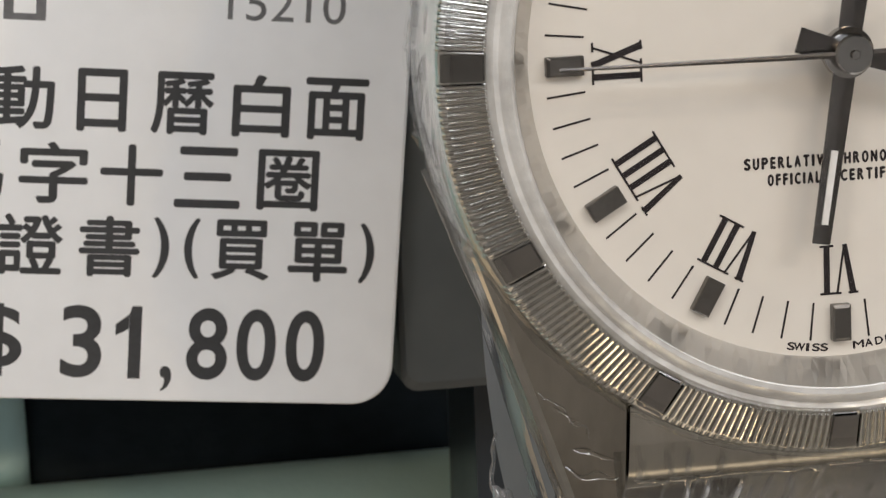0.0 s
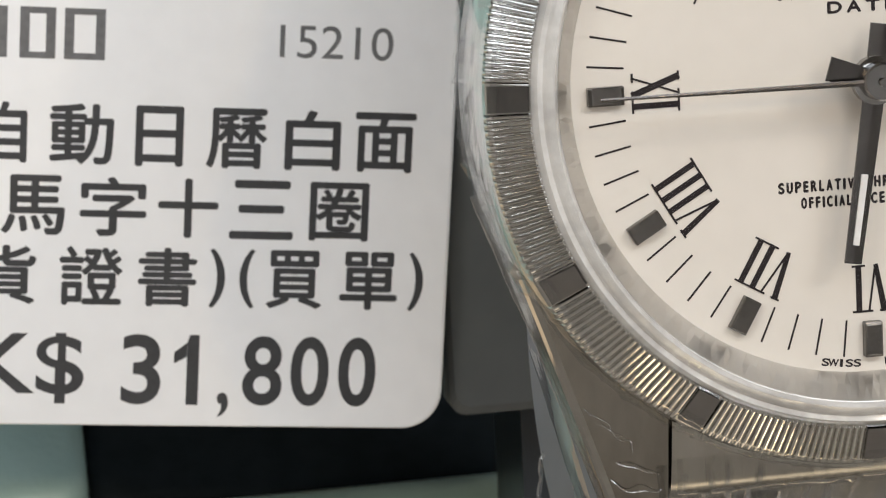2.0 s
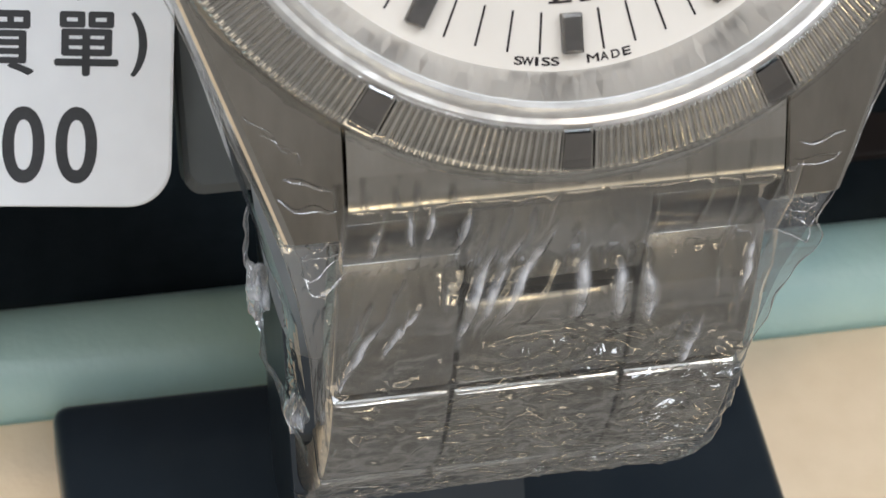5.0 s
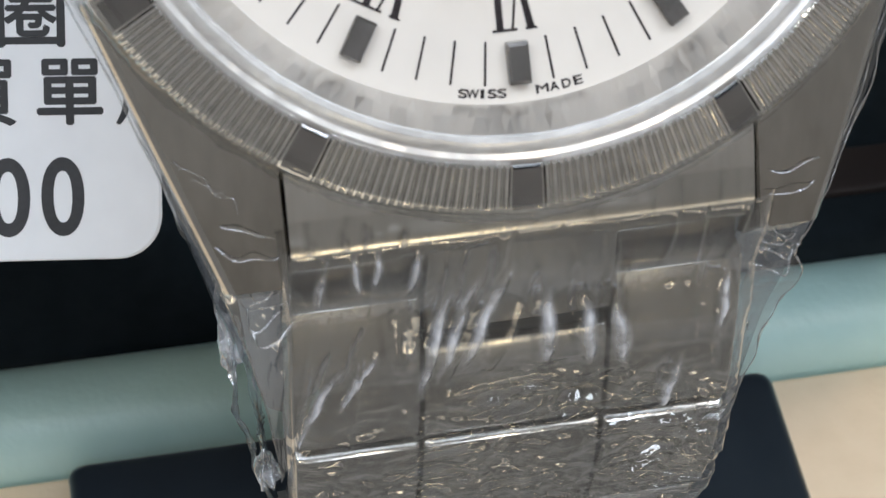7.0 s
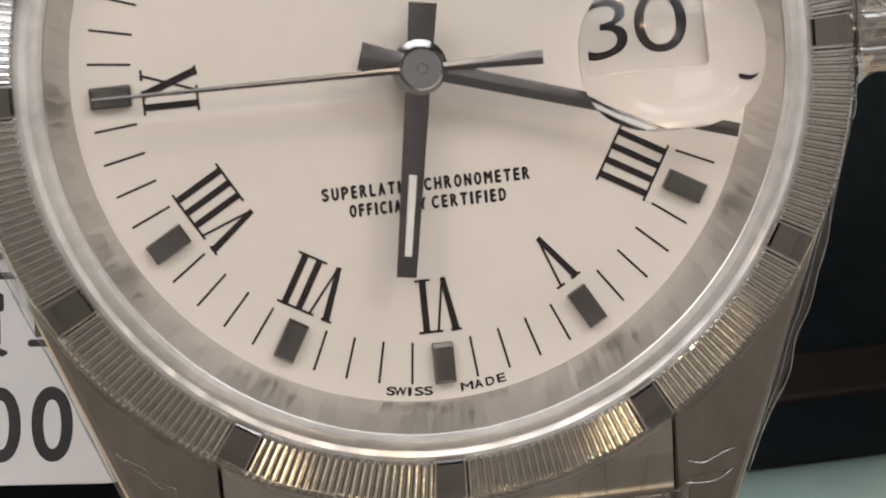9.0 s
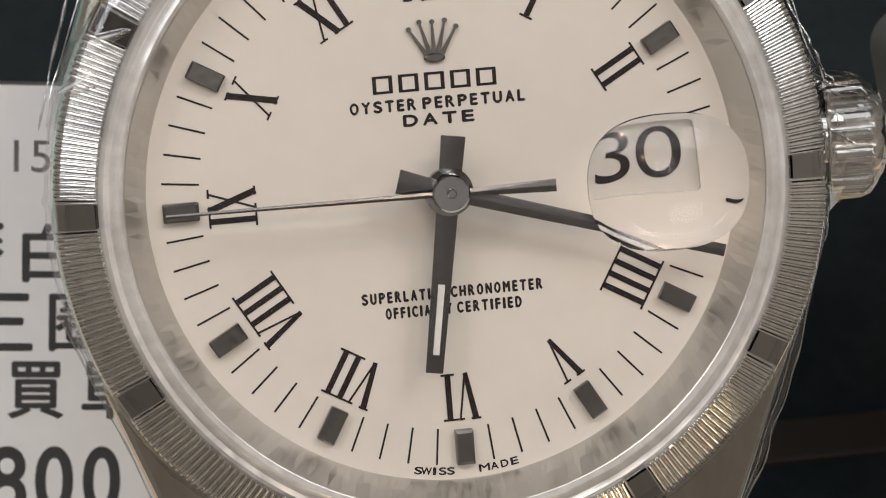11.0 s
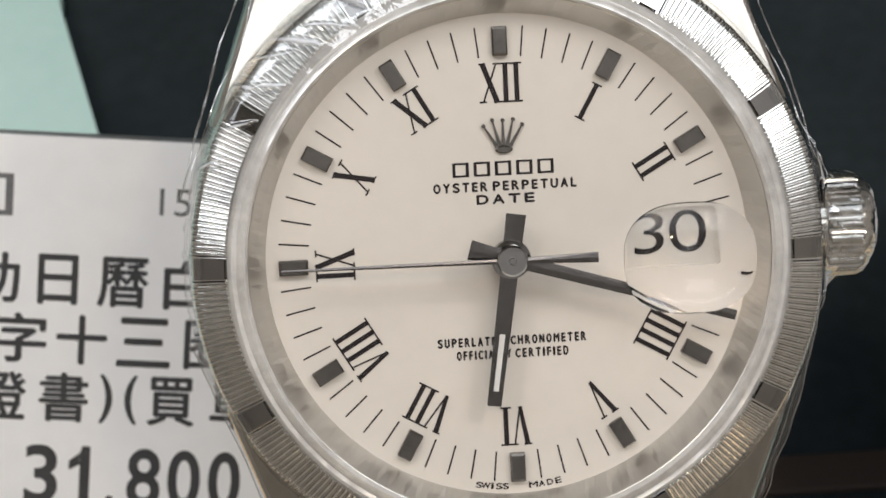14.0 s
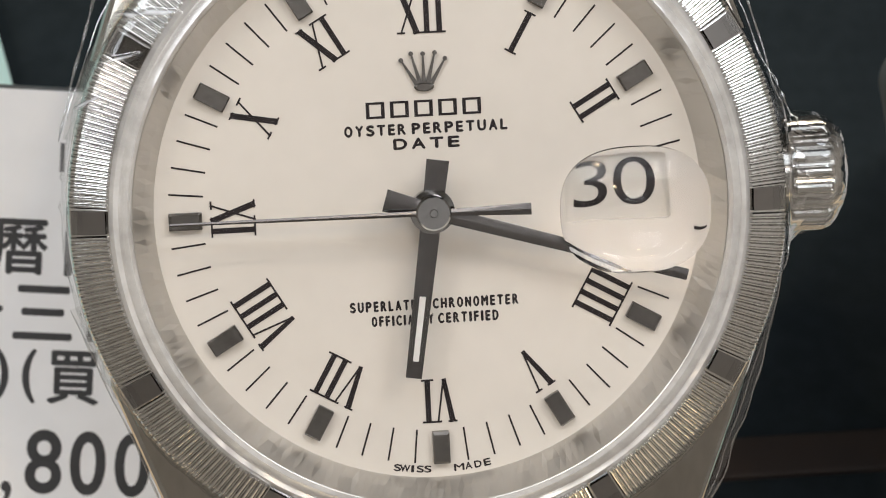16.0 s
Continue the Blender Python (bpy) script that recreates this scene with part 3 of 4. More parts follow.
# bracelet: three rows of arched links that run round the collar
def arch(u0, u1, path, thick, name, material=BRUSHED, roll=0.20):
    """A link across u0..u1 whose upper face follows path (v, w); its ends roll over and its sides are eased."""
    v0, w0 = path[0]
    v1, w1 = path[-1]
    total = math.hypot(v1 - v0, w1 - w0)
    pts = []
    stops = [0.0, 0.02, 0.05, 0.09, 0.14] + [0.2 + 0.6 * k / 8 for k in range(9)] + [0.86, 0.91, 0.95, 0.98, 1.0]
    n = len(path) - 1
    for f in stops:
        i = min(n - 1, int(f * n))
        g = f * n - i
        v, w = path[i][0] * (1 - g) + path[i + 1][0] * g, path[i][1] * (1 - g) + path[i + 1][1] * g
        d = Vector((path[i + 1][0] - path[i][0], path[i + 1][1] - path[i][1])).normalized()
        nv, nw = -d.y, d.x
        if v0 * nv + 0.2 * nw < 0:
            nv, nw = -nv, -nw
        x = min(f, 1 - f) * total / roll
        drop = roll * (1 - math.sqrt(max(0.0, 1 - (1 - min(1, x)) ** 2)))
        pts.append((v, w, nv, nw, drop))
    e = 0.2
    secs = []
    for v, w, nv, nw, drop in pts:
        secs.append([(u, v - nv * dep, w - nw * dep) for u, dep in ((u0, max(thick, drop + 1)), (u0, e + drop), (u0 + e * 0.3, e * 0.3 + drop), (u0 + e, drop), (u1 - e, drop), (u1 - e * 0.3, e * 0.3 + drop), (u1, e + drop), (u1, max(thick, drop + 1)))])
    return part(name, loft(secs), material, watch, "", 45)


def curve_at(s):
    """The bracelet's line from the lugs, by arc length in mm: it bends steadily down and back."""
    v, w, a, step = 19.9, -4.45, 29.0, 0.1
    q = 0.0
    while q < s:
        v += math.cos(radians(a)) * step
        w -= math.sin(radians(a)) * step
        a += step * (1.1 if q < 8.2 else 2.9)
        q += step
    return v, w


def link_path(s0, s1, sv, bulge=0.07, n=7):
    pts = []
    for k in range(n + 1):
        f = k / n
        v, w = curve_at(s0 + (s1 - s0) * f)
        v2, w2 = curve_at(s0 + (s1 - s0) * f + 0.2)
        d = Vector((v2 - v, w2 - w)).normalized()
        lift = bulge * (1 - (2 * f - 1) ** 4) - (0.35 if k == n else 0) * 0.5
        pts.append((sv * (v - d.y * lift), w + d.x * lift))
    return pts


for sv in (-1, 1):
    # solid end link between the lugs, its middle running on as a plain tile
    prof = [(13.2, -0.72), (15.4, -1.1), (17.0, -1.46), (17.5, -1.62), (17.8, -1.82), (18.05, -2.12), (18.25, -2.55), (18.5, -3.2), (18.9, -4.1), (19.3, -5.1), (19.2, -6.4)]
    part("end_link", loft([[(u, sv * v, w) for v, w in prof] + [(u, sv * 13.2, -6.4)] for u in (-8.68, -8.6, 8.6, 8.68)]), BRUSHED, watch, "brushed steel end link", 50)
    arch(-3.62, 3.62, [(sv * v, w) for v, w in ((17.75, -1.95), (18.3, -2.35), (19.3, -3.1), (20.4, -3.95), (21.2, -4.62), (21.6, -5.0))], 1.9, "centre_link")
    for row in range(3):
        s0, s1 = row * 8.45 + 0.12, row * 8.45 + 8.25
        half = 8.85 - 0.10 * row
        arch(-half, -3.72, link_path(s0, s1, sv), 2.3, "outer_link")
        arch(3.72, half, link_path(s0, s1, sv), 2.3, "outer_link")
        c0 = 2.75 if row == 0 else s0
        arch(-3.62, 3.62, link_path(c0, s1, sv, 0.12), 2.3, "centre_link")

# ---- the display stand ----
stand = thing("watch_stand", Matrix.Translation((0, 0, 0)), "black and slate display stand with a cushion inside the watch", "stand")
slab("base_plate", -18.2, 2, 0, 27, 27.2, 4.0, BLACK, 0.8, "black lacquer base plate", parent=stand)
to_dial = DIAL


def dial_part(name, bm, material, parent, label="", smooth=None):
    """A part given in the dial's own axes under a thing that stands in the world's."""
    bm.transform(to_dial)
    return part(name, bm, material, parent, label, smooth)


# padded cushion inside the bracelet, its side edges eased
secs = []
for u, inset in ((-9.25, 0.9), (-9.05, 0.25), (-8.5, 0.0), (8.5, 0.0), (9.05, 0.25), (9.25, 0.9)):
    secs.append([(u, v, w) for v, w in rounded(-26.9 + inset, -30.0 + inset, 26.9 - inset, -7.4 - inset, 11.2 - inset, 12)])
dial_part("cushion", loft(secs), COLLAR, stand, "slate grey smooth cushion", 50)
dial_part("back_plate", prism(rounded(-10.6, -24.3, 14.5, 21, 1.0, 4), -50.0, -47.0, chamfer=0.3), ACRYL, stand, "smoky grey acrylic back plate")
dial_part("bracket", prism(rounded(-6, -10, 6, 10, 1.0, 3), -48.0, -29.5), COLLAR, stand, "grey cushion bracket")
# slanted neck from the plate's back down to the base
lo, hi = [(-5, 8, 3.8), (9, 8, 3.8), (9, 20, 3.8), (-5, 20, 3.8)], [(-5, 38, 42), (9, 38, 42), (9, 44, 36), (-5, 44, 36)]
part("neck", loft([lo, hi]), BLACK, stand, "black slanted neck")


# ---- price signs ----
def price_sign(m, x0, y0, x1, y1, label, depth=3.2):
    ob = thing("price_sign", m, label, "price sign", "price signs in the showcase")
    part("plate", prism(rounded(x0, y0, x1, y1, 2.3, 8), -depth, -0.05, chamfer=0.15), EDGE, ob, "grey plastic plate")
    part("card", prism(rounded(x0 + 0.02, y0 + 0.02, x1 - 0.02, y1 - 0.02, 2.3, 8), -0.05, 0.2, chamfer=0.08), PAPER, ob, "white printed card")
    return ob


def sign_foot(ob, m, cx, top, width):
    """A wedge foot behind the plate that reaches the shelf below it."""
    inv = m.inverted()
    a, b = m @ (Vector((cx - width, top, -3.2)) * MM), m @ (Vector((cx + width, top, -3.2)) * MM)
    c, d = m @ (Vector((cx - width, top - 9, -3.2)) * MM), m @ (Vector((cx + width, top - 9, -3.2)) * MM)
    bm = bmesh.new()
    up = [a, b, d, c]
    dn = [Vector((p.x, p.y + 0.03 + (0.012 if k < 2 else 0), 0.0014)) for k, p in enumerate(up)]
    rows = [[bm.verts.new(inv @ p) for p in r] for r in (up, dn)]
    for i in range(4):
        bm.faces.new((rows[0][i], rows[0][(i + 1) % 4], rows[1][(i + 1) % 4], rows[1][i]))
    bm.faces.new(rows[0])
    bm.faces.new(rows[1][::-1])
    part("foot", bm, BLACK, ob, "black wedge foot")


MS = DIAL @ Matrix.Translation((0, 0, -0.0455)) @ Matrix.Rotation(radians(-6), 4, "Z")
sign = price_sign(MS, -60, -25.6, -9.0, 1.25, "white price card on a grey plate, printed with black characters")
sign_foot(sign, MS, -32, -4, 9)
PX = 0.0331


def row_boxes(chars, right_px, right_a, y0, y1):
    return [(c, right_a - (right_px - a) * PX, right_a - (right_px - b) * PX, y0, y1) for c, a, b in chars]


lettering(row_boxes([("自", -10, 62), ("動", 100, 210), ("日", 247, 330), ("曆", 370, 476), ("白", 507, 605), ("面", 630, 738)], 738, -11.28, -10.35, -6.85), 0.22, INK, "printed_character", sign, thick=0.07)
lettering(row_boxes([("馬", 15, 125), ("字", 150, 265), ("十", 285, 390), ("三", 410, 522), ("圈", 550, 655)], 655, -13.86, -14.45, -11.0), 0.22, INK, "printed_character", sign, thick=0.07)
lettering(row_boxes([("貨", -40, 72), ("證", 112, 222), ("書", 248, 350), (")", 372, 400), ("(", 425, 452), ("買", 472, 572), ("單", 603, 706), (")", 725, 752)], 752, -10.45, -18.5, -15.05), 0.22, INK, "printed_character", sign, thick=0.07)
lettering(row_boxes([("HK$", -170, 150)], 663, -13.1, -24.3, -20.15), 0.22, INK, "price", sign, bold=0.012)
lettering(row_boxes([("3", 215, 284), ("8", 428, 498), ("0", 513, 581), ("0", 598, 665)], 663, -13.1, -24.3, -20.15), 0.22, INK, "price", sign, bold=0.012, thick=0.03)
lettering(row_boxes([(",", 384, 404)], 663, -13.1, -25.0, -23.55), 0.22, INK, "price", sign)
bm = prism([(-24.15, -24.3), (-23.45, -24.3), (-23.45, -20.15), (-24.0, -20.15), (-24.15, -20.6)], 0.2, 0.22)
prism([(-24.16, -20.62), (-24.16, -21.45), (-24.9, -21.85), (-24.9, -21.2)], 0.2, 0.22, bm)
part("price", bm, INK, sign)
lettering([("15210", -19.44, -12.85, -3.85, -1.95)], 0.22, GREY_PRINT, "model_number", sign)
for x0, x1 in ((-36.4, -34.9), (-34.2, -32.2), (-31.7, -29.4)):
    part("name_block", hollow(x0, -4.35, x1, -1.45, 0.36, 0.2, 0.23), GREY_PRINT, sign)

MR = DIAL @ Matrix.Translation((0, 0, -0.045)) @ Matrix.Rotation(radians(8.2), 4, "Z")
other = price_sign(MR, 33.2, -29.5, 84, -2.0, "white price card on a thick dark grey plate", 5.0)
sign_foot(other, MR, 58, -6, 8)
lettering([("S", 34.5, 36.9, -8.2, -4.9), ("E", 37.7, 39.9, -8.2, -4.9)], 0.22, GREY_PRINT, "printed_character", other, bold=0.01)
bm = bmesh.new()
for y in (-16.8, -16.0, -15.2, -14.4):
    prism([(35.6, y), (38.6, y), (38.6, y + 0.45), (35.6, y + 0.45)], 0.2, 0.23, bm)
for x in (35.6, 36.6, 38.1):
    prism([(x, -17.0), (x + 0.4, -17.0), (x + 0.4, -13.9), (x, -13.9)], 0.2, 0.228, bm)
part("printed_bars", bm, GREY_PRINT, other, "blurred printed blocks")

# ---- clear wrapping film ----
film = thing("plastic_film", DIAL, "crinkled clear plastic film wrapped round the watch", "plastic film")


def crinkle(x, y, seed, along, fine):
    """Sparse long folds that run along y, and a finer crumple where fine is high; mm."""
    q = noise.noise(Vector((x * 0.62 + y * along, y * 0.09, seed)))
    q2 = noise.noise(Vector((x * 1.15 - y * along * 1.6, y * 0.16, seed + 11)))
    gate = max(0.0, noise.noise(Vector((x * 0.2, y * 0.22, seed + 5))) + 0.18)
    fold = max(0.0, 1 - abs(q) * 9) * gate * 1.5 + max(0.0, 1 - abs(q2) * 11) * max(0.0, 0.42 - gate)
    soft = noise.noise(Vector((x * 0.35, y * 0.35, seed + 2)))
    crumple = abs(noise.noise(Vector((x * 0.36 + y * 0.25, y * 1.0, seed + 8)))) + 0.4 * abs(noise.noise(Vector((x * 0.95 - y * 0.4, y * 1.9, seed + 9))))
    return 0.26 * fold + 0.09 * soft - 0.85 * crumple * fine


# long creases down the middle of the sheet, raised and painted with a pale glint: place across, slant, start, end, half
# width (mm)
CREASES = ((-2.9, 0.16, -1.6, 5.4, 0.22), (-1.9, 0.20, -2.4, 4.6, 0.20), (-0.6, 0.26, -2.8, 4.0, 0.24), (0.9, -0.02, -1.0, 4.4, 0.26),
           (-4.2, 0.10, -4.0, -1.2, 0.15), (-5.6, 0.12, -4.2, -2.0, 0.12), (-6.6, -0.10, -4.2, -1.6, 0.10), (-7.6, 0.14, -3.8, -1.0, 0.14),
           (2.4, -0.10, 0.2, 4.4, 0.26), (3.6, -0.14, 0.6, 4.8, 0.30), (-6.9, 0.42, 2.2, 7.6, 0.16), (-5.6, 0.40, 1.6, 5.4, 0.13), (6.6, 0.22, 4.4, 8.0, 0.20), (7.9, 0.05, -0.4, 3.2, 0.14))


def bracelet_film(sv):
    nu, ns = 230, 270
    verts, faces, pale = [], [], []
    for j in range(ns + 1):
        s = -4.5 + 29.6 * j / ns
        if s < 0:
            f = (s + 4.5) / 4.5
            v, w = 16.6 + 3.3 * f, -0.9 - 3.55 * f ** 1.4
        else:
            v, w = curve_at(s)
        for i in range(nu + 1):
            u = -9.1 + 18.2 * i / nu
            d = max(0, abs(u) - 8.5)
            crushed = max(0.0, min(1.0, (s - 3.2 - 0.22 * abs(u)) / 2.2)) * max(0.0, min(1, 0.9 + 1.5 * noise.noise(Vector((u * 0.15, s * 0.2, 4.0)))))
            line = 0.0
            for u0, slant, s0, s1, half in CREASES:
                if s0 < s < s1:
                    q = (s - s0) / (s1 - s0)
                    wide = half * (0.35 + 1.3 * math.sin(math.pi * q) ** 0.8)
                    off = abs(u - (u0 - slant * (s - s0) + 0.12 * noise.noise(Vector((s * 0.9, u0, 2.0))))) / wide
                    line = max(line, (1 - off) * min(1, 4 * q, 4 * (1 - q)))
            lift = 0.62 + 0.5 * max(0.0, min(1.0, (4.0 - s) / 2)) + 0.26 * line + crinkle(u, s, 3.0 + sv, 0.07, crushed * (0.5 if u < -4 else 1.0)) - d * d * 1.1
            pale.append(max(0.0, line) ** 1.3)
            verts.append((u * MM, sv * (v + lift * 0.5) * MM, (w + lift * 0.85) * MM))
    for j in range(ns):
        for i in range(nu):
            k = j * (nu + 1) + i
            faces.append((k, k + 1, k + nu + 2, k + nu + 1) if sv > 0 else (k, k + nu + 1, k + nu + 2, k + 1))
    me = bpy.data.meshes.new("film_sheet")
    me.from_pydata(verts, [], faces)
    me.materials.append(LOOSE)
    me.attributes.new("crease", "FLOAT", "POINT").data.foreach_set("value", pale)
    me.shade_smooth()
    ob = part("film_sheet", me, LOOSE, film)
    ob.visible_shadow = False
    return ob


bracelet_film(-1)
bracelet_film(1)


def case_film():
    """A skirt from the bezel's rim over the case side."""
    na, nr = 720, 16
    verts, faces = [], []
    for i in range(na):
        a = 2 * math.pi * i / na
        # stretched straight over the lugs, so the outline is nearly a rounded square there
        lugwards = abs(math.cos(a)) ** 3
        for j in range(nr + 1):
            f = j / nr
            r = 16.0 + 0.95 * min(1, f * 2.2) ** 0.6 + lugwards * 0.1 - 0.5 * max(0, f - 0.5)
            w = 1.35 - 7.0 * f ** 1.5
            x, y = r * math.sin(a), r * math.cos(a)
            c = crinkle(a * 16, f * 8, 21.0, 0.12, 0.5 * f) * (0.4 + 0.8 * f)
            verts.append(((x + math.sin(a) * c) * MM, (y + math.cos(a) * c) * MM, (w + 0.12 + c * 0.4) * MM))
    for i in range(na):
        for j in range(nr):
            n = (i + 1) % na
            faces.append((i * (nr + 1) + j, n * (nr + 1) + j, n * (nr + 1) + j + 1, i * (nr + 1) + j + 1))
    me = bpy.data.meshes.new("film_skirt")
    me.from_pydata(verts, [], faces)
    me.materials.append(FILM)
    me.shade_smooth()
    ob = part("film_skirt", me, FILM, film)
    ob.visible_shadow = False


case_film()


def side_film(su):
    """Loose film hanging down beside the lugs and links, clumped in places."""
    line = [Vector(p) for p in ((13.6, -11.5, -2.2), (11.35, -19.1, -4.3), (10.1, -23.0, -7.6), (9.5, -27.0, -11.0), (9.2, -30.0, -16.5))]
    nk, nt = 120, 40
    verts, faces = [], []
    for k in range(nk + 1):
        f = k / nk * (len(line) - 1)
        i = min(len(line) - 2, int(f))
        p = line[i].lerp(line[i + 1], f - i)
        for t in range(nt + 1):
            g = t / nt
            clump = max(0.0, noise.noise(Vector((f * 1.3, g * 2.0, 31.0 + su)))) * 1.6
            c = crinkle(f * 7, g * 7, 41.0 + su, 0.2, 0.3)
            verts.append((su * (p.x + 0.12 + 0.5 * g - 0.9 * g * g + (0.5 * clump + 1.1 * c) * g * min(1.0, f / 1.3)) * MM, (p.y + 1.2 * g * c) * MM, (p.z + 0.1 - 7.0 * g) * MM))
    for k in range(nk):
        for t in range(nt):
            q = k * (nt + 1) + t
            faces.append((q, q + 1, q + nt + 2, q + nt + 1) if su < 0 else (q, q + nt + 1, q + nt + 2, q + 1))
    me = bpy.data.meshes.new("film_side")
    me.from_pydata(verts, [], faces)
    me.materials.append(LOOSE)
    me.shade_smooth()
    part("film_side", me, LOOSE, film).visible_shadow = False


side_film(-1)
side_film(1)


# short folds over the bezel, raised and painted with a pale glint: angle at the inner end (degrees), slant, start, end
# (mm from the axis), half width (mm)
FOLDS = ((291, 5.0, 15.6, 16.9, 0.16), (299, 6.0, 14.9, 16.6, 0.13), (308, 7.0, 14.4, 16.9, 0.22), (314, 8.0, 15.2, 16.9, 0.18), (319, 7.0, 14.5, 16.8, 0.30),
         (325, 9.0, 14.3, 16.4, 0.20), (331, 6.0, 14.8, 16.9, 0.28), (336, 8.0, 14.4, 16.2, 0.15), (342, 5.0, 14.9, 16.9, 0.24), (348, 7.0, 14.4, 16.6, 0.20), (354, 4.0, 15.2, 16.9, 0.18))


def flap_film():
    """Film drawn tight over the bezel between ten and twelve, in short folds."""
    na, nr = 420, 48
    verts, faces, folds = [], [], []
    for i in range(na + 1):
        deg = 284 + 76 * i / na
        a = radians(deg)
        for j in range(nr + 1):
            f = j / nr
            r = 14.2 + 2.8 * f
            fold = 0.0
            for a0, slant, r0, r1, half in FOLDS:
                if r0 < r < r1:
                    q = (r - r0) / (r1 - r0)
                    off = abs(radians(deg - a0 + slant * (q - 0.5)) * r + 0.15 * noise.noise(Vector((r * 1.4, a0, 3.0)))) / (half * (0.3 + 0.9 * math.sin(math.pi * q)))
                    fold = max(fold, (1 - off) * min(1, 4 * q, 4 * (1 - q)))
            w = 1.98 - 0.36 * f - 0.9 * f ** 4 + 0.24 * fold + 0.03 * noise.noise(Vector((a * 12, f * 2, 51.0)))
            folds.append(max(0.0, fold))
            verts.append((r * math.sin(a) * MM, r * math.cos(a) * MM, w * MM))
    for i in range(na):
        for j in range(nr):
            k = i * (nr + 1) + j
            faces.append((k, k + nr + 1, k + nr + 2, k + 1))
    me = bpy.data.meshes.new("film_flap")
    me.from_pydata(verts, [], faces)
    me.materials.append(LOOSE)
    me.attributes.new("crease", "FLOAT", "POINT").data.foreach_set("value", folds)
    me.shade_smooth()
    part("film_flap", me, LOOSE, film).visible_shadow = False


flap_film()


def tube(points, radius, seed, wobble, name="film_fold", material=HEM, sides=6, per=14):
    """A thin rolled fold of film along a smooth line (mm), uneven in width."""
    pts = [Vector(p) for p in points]
    line = []
    for i in range(len(pts) - 1):
        p0, p1, p2, p3 = pts[max(0, i - 1)], pts[i], pts[i + 1], pts[min(len(pts) - 1, i + 2)]
        for k in range(per):
            f = k / per
            line.append(0.5 * (2 * p1 + (p2 - p0) * f + (2 * p0 - 5 * p1 + 4 * p2 - p3) * f * f + (3 * p1 - p0 - 3 * p2 + p3) * f ** 3))
    line.append(pts[-1])
    secs = []
    for i, p in enumerate(line):
        d = (line[min(i + 1, len(line) - 1)] - line[max(i - 1, 0)]).normalized()
        side = d.cross(Vector((0.3, 0.2, 1))).normalized()
        up = side.cross(d)
        p = p + wobble * (side * noise.noise(Vector((i * 0.13, seed, 0.5))) + up * noise.noise(Vector((i * 0.13, seed, 7.5))))
        r = radius * (0.45 + 1.1 * abs(noise.noise(Vector((i * 0.21, seed, 3.0))))) * min(1.0, 0.2 + i / 6, 0.2 + (len(line) - 1 - i) / 6)
        secs.append([tuple(p + r * (side * math.cos(2 * math.pi * k / sides) + up * 0.6 * math.sin(2 * math.pi * k / sides))) for k in range(sides)])
    ob = part(name, loft(secs), material, film, "", 80)
    ob.visible_shadow = False
    return line


def web(edge, inner, seed, rough, name="film_web"):
    """Clear film stretched between two lines of equal length, slightly rumpled."""
    nt = 24
    verts, faces = [], []
    for i, (p, q) in enumerate(zip(edge, inner)):
        for t in range(nt + 1):
            f = t / nt
            c = crinkle(i * 0.22, f * 4, seed, 0.3, 0.3) * rough * math.sin(math.pi * f)
            verts.append((p.lerp(q, f) + Vector((0.3 * c, 0.2 * c, c))) * MM)
    for i in range(len(edge) - 1):
        for t in range(nt):
            k = i * (nt + 1) + t
            faces.append((k, k + 1, k + nt + 2, k + nt + 1))
    me = bpy.data.meshes.new(name)
    me.from_pydata(verts, [], faces)
    me.materials.append(LOOSE)
    me.shade_smooth()
    part(name, me, LOOSE, film).visible_shadow = False


# film edges along the lugs: tight on one side, baggy on the other
tight = [(-16.8, -4.0, -1.6), (-15.3, -8.0, -1.9), (-13.75, -12.0, -2.2), (-12.3, -16.0, -2.7), (-11.05, -19.2, -3.3), (-10.3, -22.0, -5.8), (-9.6, -25.0, -8.6), (-9.2, -28.5, -12.0)]
baggy = [(17.0, -3.0, -1.8), (16.2, -7.0, -2.3), (14.9, -11.0, -2.6), (13.75, -14.0, -3.0), (12.2, -17.2, -3.2), (11.1, -19.2, -3.4), (10.65, -20.1, -3.6), (10.85, -21.2, -4.2), (10.3, -23.0, -6.6), (10.2, -25.4, -9.6), (9.5, -28.5, -12.6)]
for line, seed, wobble in ((tight, 2.0, 0.10), (baggy, 5.0, 0.20)):
    run = tube(line, 0.065, seed, wobble)
    sign_u = 1 if line[0][0] > 0 else -1
    inner = [Vector((sign_u * max(8.7, abs(p.x) - 4.2), p.y + 1.2, p.z + 1.25)) for p in run]
    web(run, inner, seed + 60, 1.5)
    tube([(p[0] - sign_u * 0.35, p[1] + 0.1, p[2] + 0.25) for p in line[1:5]], 0.04, seed + 1, wobble)
for su, seed in ((-1, 8.0), (1, 9.0)):
    tube([(su * 16.9, 3.8, -1.6), (su * 15.7, 8.0, -1.7), (su * 14.2, 12.0, -1.9), (su * 12.9, 15.5, -2.3), (su * 11.6, 19.0, -3.2)], 0.085, seed, 0.28)
    tube([(su * 16.2, 4.9, 0.2), (su * 14.9, 8.6, -0.2), (su * 13.2, 12.4, -0.7), (su * 12.1, 15.2, -1.0)], 0.06, seed + 3, 0.3)
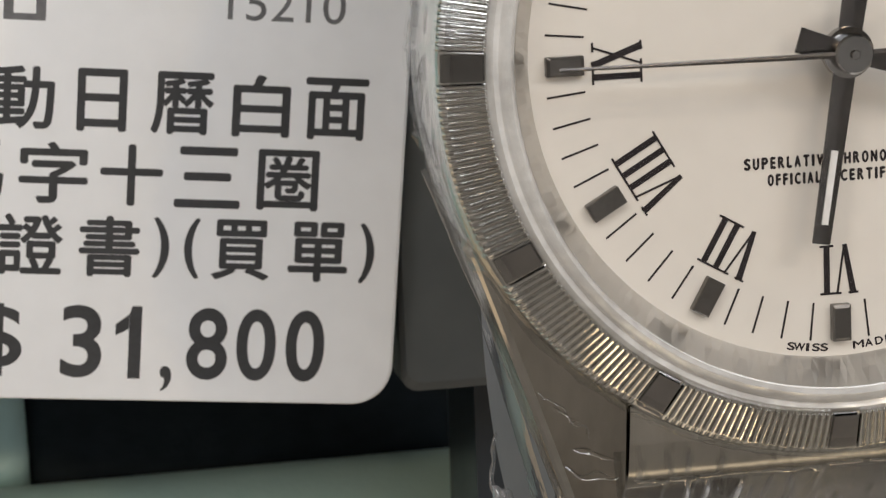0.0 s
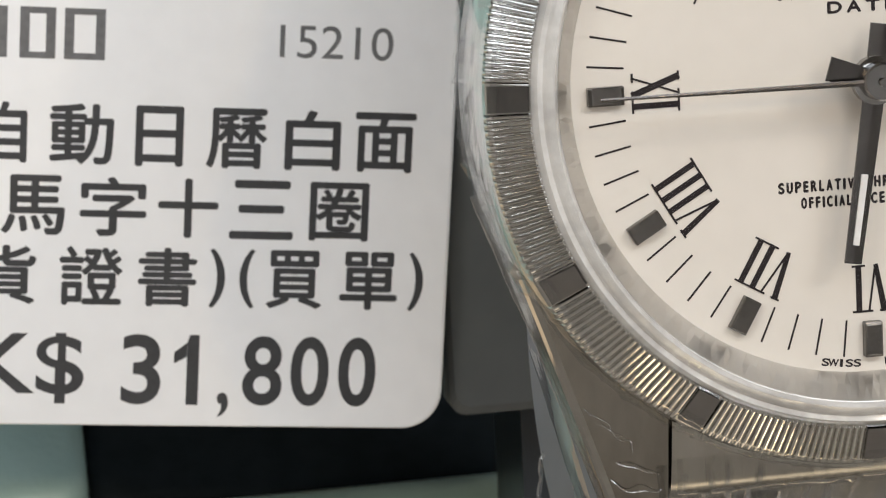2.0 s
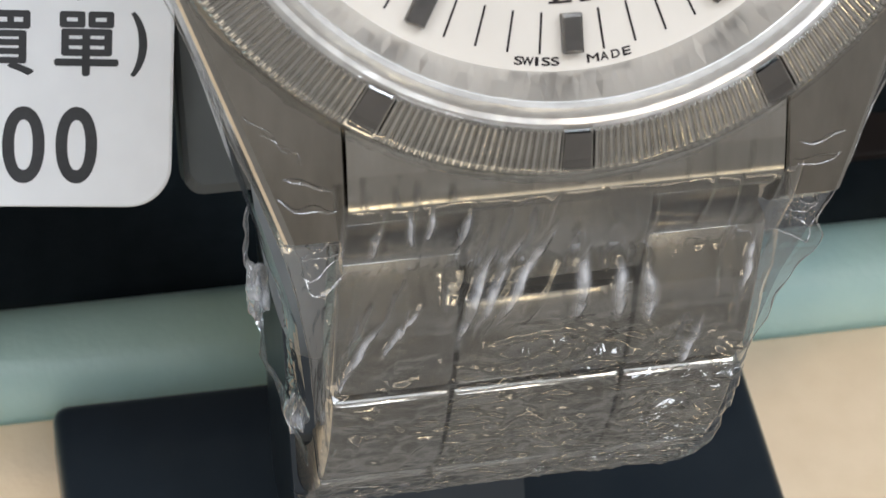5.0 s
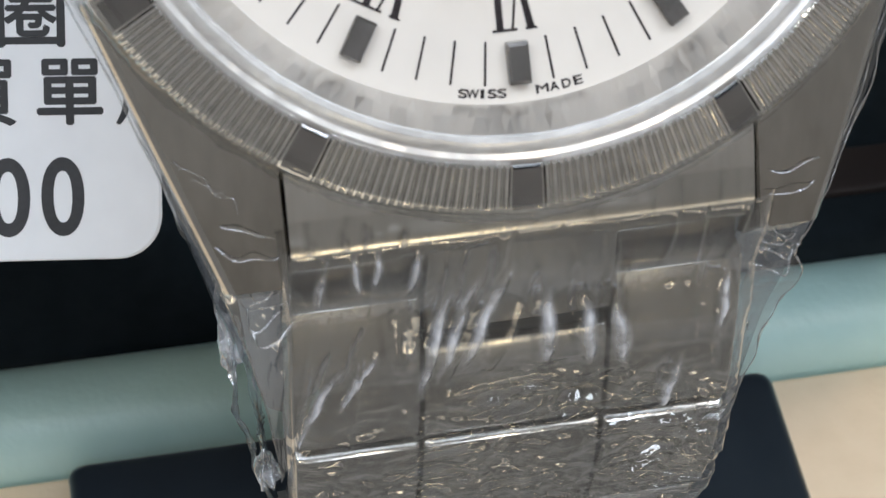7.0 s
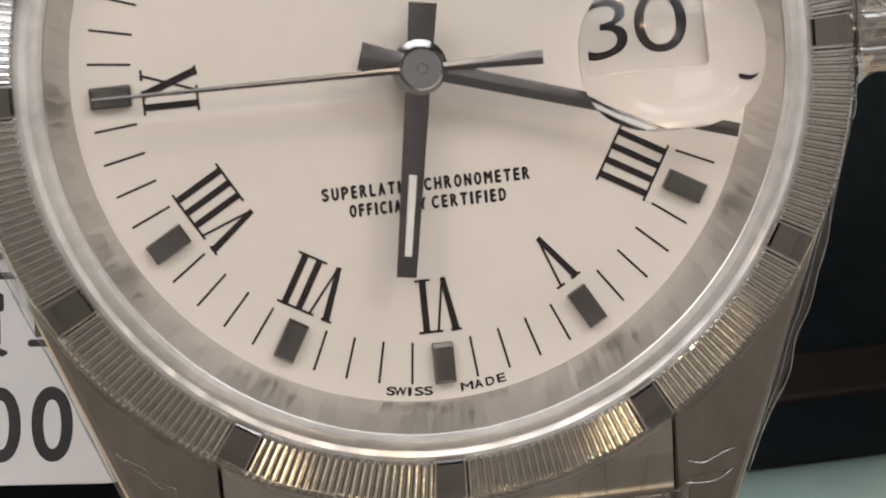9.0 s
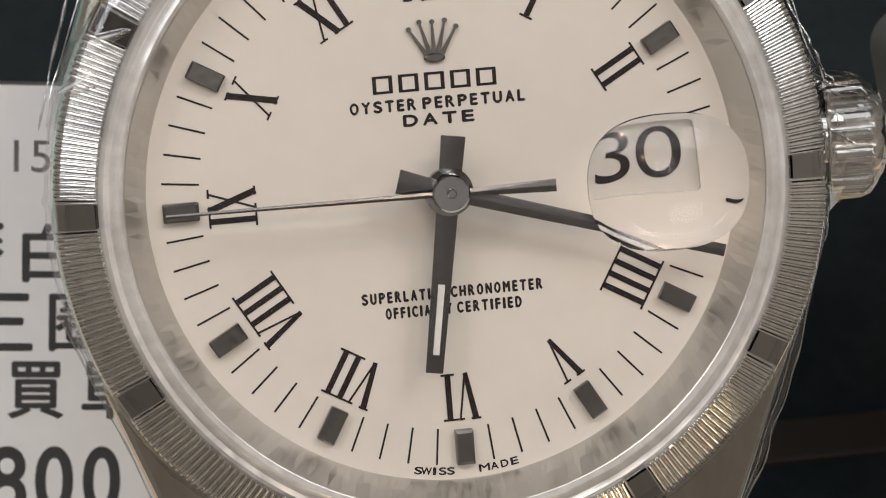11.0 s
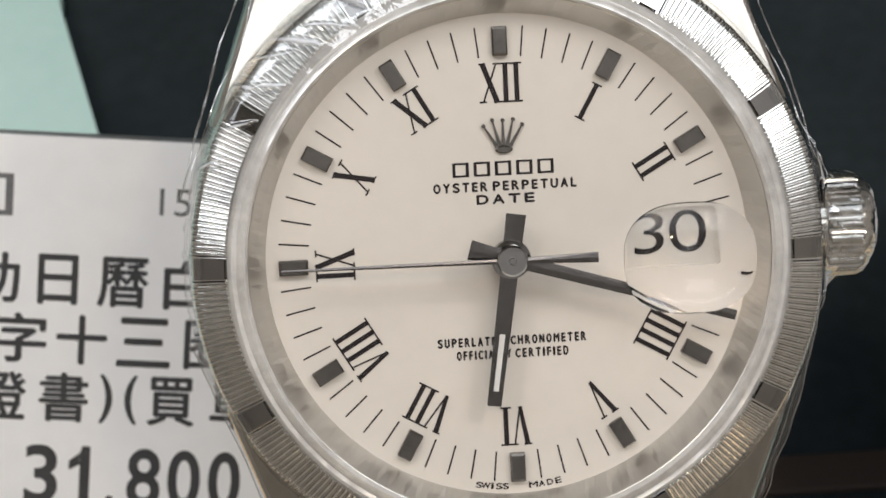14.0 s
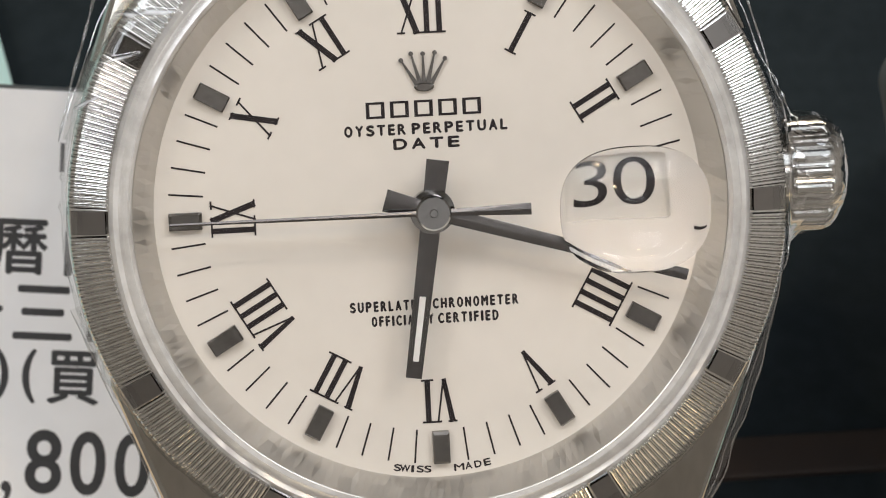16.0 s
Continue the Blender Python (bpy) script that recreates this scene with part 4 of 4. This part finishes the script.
# fine ripples where the film is drawn off the bezel on to the lugs
for su, seed in ((-1, 70.0), (1, 90.0)):
    for k in range(4 if su < 0 else 0):
        u, v = 12.4 - 0.52 * k, -13.1 - 0.52 * k
        tube([(su * (u + 0.5), v + 0.1, -0.95), (su * u, v - 0.22, -0.75), (su * (u - 0.45), v - 0.75, -0.95)], 0.03, seed + k, 0.25)
    tube([(su * 12.2, -15.2, -1.35), (su * 10.9, -16.2, -1.0), (su * 9.2, -16.5, -1.2)], 0.05, seed + 12, 0.3)
    tube([(su * 11.9, -16.2, -1.6), (su * 10.6, -17.2, -1.15), (su * 9.1, -17.3, -1.3)], 0.06, seed + 13, 0.3)
# rumpled folds at the lug tips
for su, seed in ((-1, 14.0), (1, 15.0)):
    for k in range(5):
        v = -18.0 - 0.55 * k
        tube([(su * (10.9 - 0.12 * k), v, -2.9 - 0.35 * k), (su * 10.0, v - 0.35 - 0.1 * k, -2.2 - 0.35 * k), (su * (9.0 - 0.1 * k), v + 0.1, -2.3 - 0.35 * k)], 0.06, seed + k, 0.3)


def crown_film():
    """Film drawn over the winding crown and flaring on to the case."""
    prof = [(16.45, 4.9), (16.75, 4.0), (17.1, 3.25), (17.6, 2.84), (18.5, 2.80), (19.0, 2.62), (19.45, 2.2), (19.72, 1.5), (19.8, 0.6)]
    n = 160
    verts, faces = [], []
    for i, (u, r) in enumerate(prof):
        for k in range(n):
            q = 2 * math.pi * k / n
            flare = 1 if r < 3.3 else 1 - 0.25 * math.sin(q) ** 2
            c = 0.22 * noise.noise(Vector((math.cos(q) * 2.2, math.sin(q) * 2.2, u * 1.1))) + 0.10 * noise.noise(Vector((math.cos(q) * 6, math.sin(q) * 6, u * 2)))
            verts.append(((u + 0.4 * c) * MM, (0.5 + (r * flare + c) * math.cos(q)) * MM, (-2.2 + (r * flare + c) * math.sin(q)) * MM))
    for i in range(len(prof) - 1):
        for k in range(n):
            m = (k + 1) % n
            faces.append((i * n + k, (i + 1) * n + k, (i + 1) * n + m, i * n + m))
    me = bpy.data.meshes.new("film_cap")
    me.from_pydata(verts, [], faces)
    me.materials.append(LOOSE)
    me.shade_smooth()
    part("film_cap", me, LOOSE, film).visible_shadow = False
    for q0, seed in ((8, 31.0), (-170, 33.0), (62, 35.0), (150, 36.0)):
        tube([(u, 0.5 + (r + 0.05) * math.cos(radians(q0 + 9 * i)), -2.2 + (r + 0.05) * math.sin(radians(q0 + 9 * i))) for i, (u, r) in enumerate(prof[:-1])], 0.07, seed, 0.18)


crown_film()


def clump(x, y, z, size, tall, seed):
    """A wad of crumpled film."""
    bm = bmesh.new()
    bmesh.ops.create_icosphere(bm, subdivisions=4, radius=1)
    for v in bm.verts:
        q = v.co.copy()
        d = 1 + 0.55 * noise.noise(q * 1.6 + Vector((seed, 0, 0))) + 0.3 * abs(noise.noise(q * 4 + Vector((seed, 3, 0))))
        v.co = Vector((x + q.x * d * size * 0.7, y + q.y * d * tall, z + q.z * d * size)) * MM
    me = mesh_of("film_wad", bm, LOOSE, 80)
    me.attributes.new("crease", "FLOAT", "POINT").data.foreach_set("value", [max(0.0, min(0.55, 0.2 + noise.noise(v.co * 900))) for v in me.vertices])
    part("film_wad", me, LOOSE, film).visible_shadow = False


for x, y, z, size, tall, seed in ((-10.1, -24.5, -21.5, 0.7, 1.2, 1.0), (-9.5, -28.8, -15.5, 0.6, 0.8, 2.0)):
    clump(x, y, z, size, tall, seed)
tube([(-10.4, -20.6, -22.5), (-10.2, -22.8, -22.2), (-10.2, -25.5, -21.2), (-10.0, -27.2, -19.0), (-9.9, -29.0, -15.6), (-9.5, -30.4, -13.2)], 0.22, 40.0, 0.4)
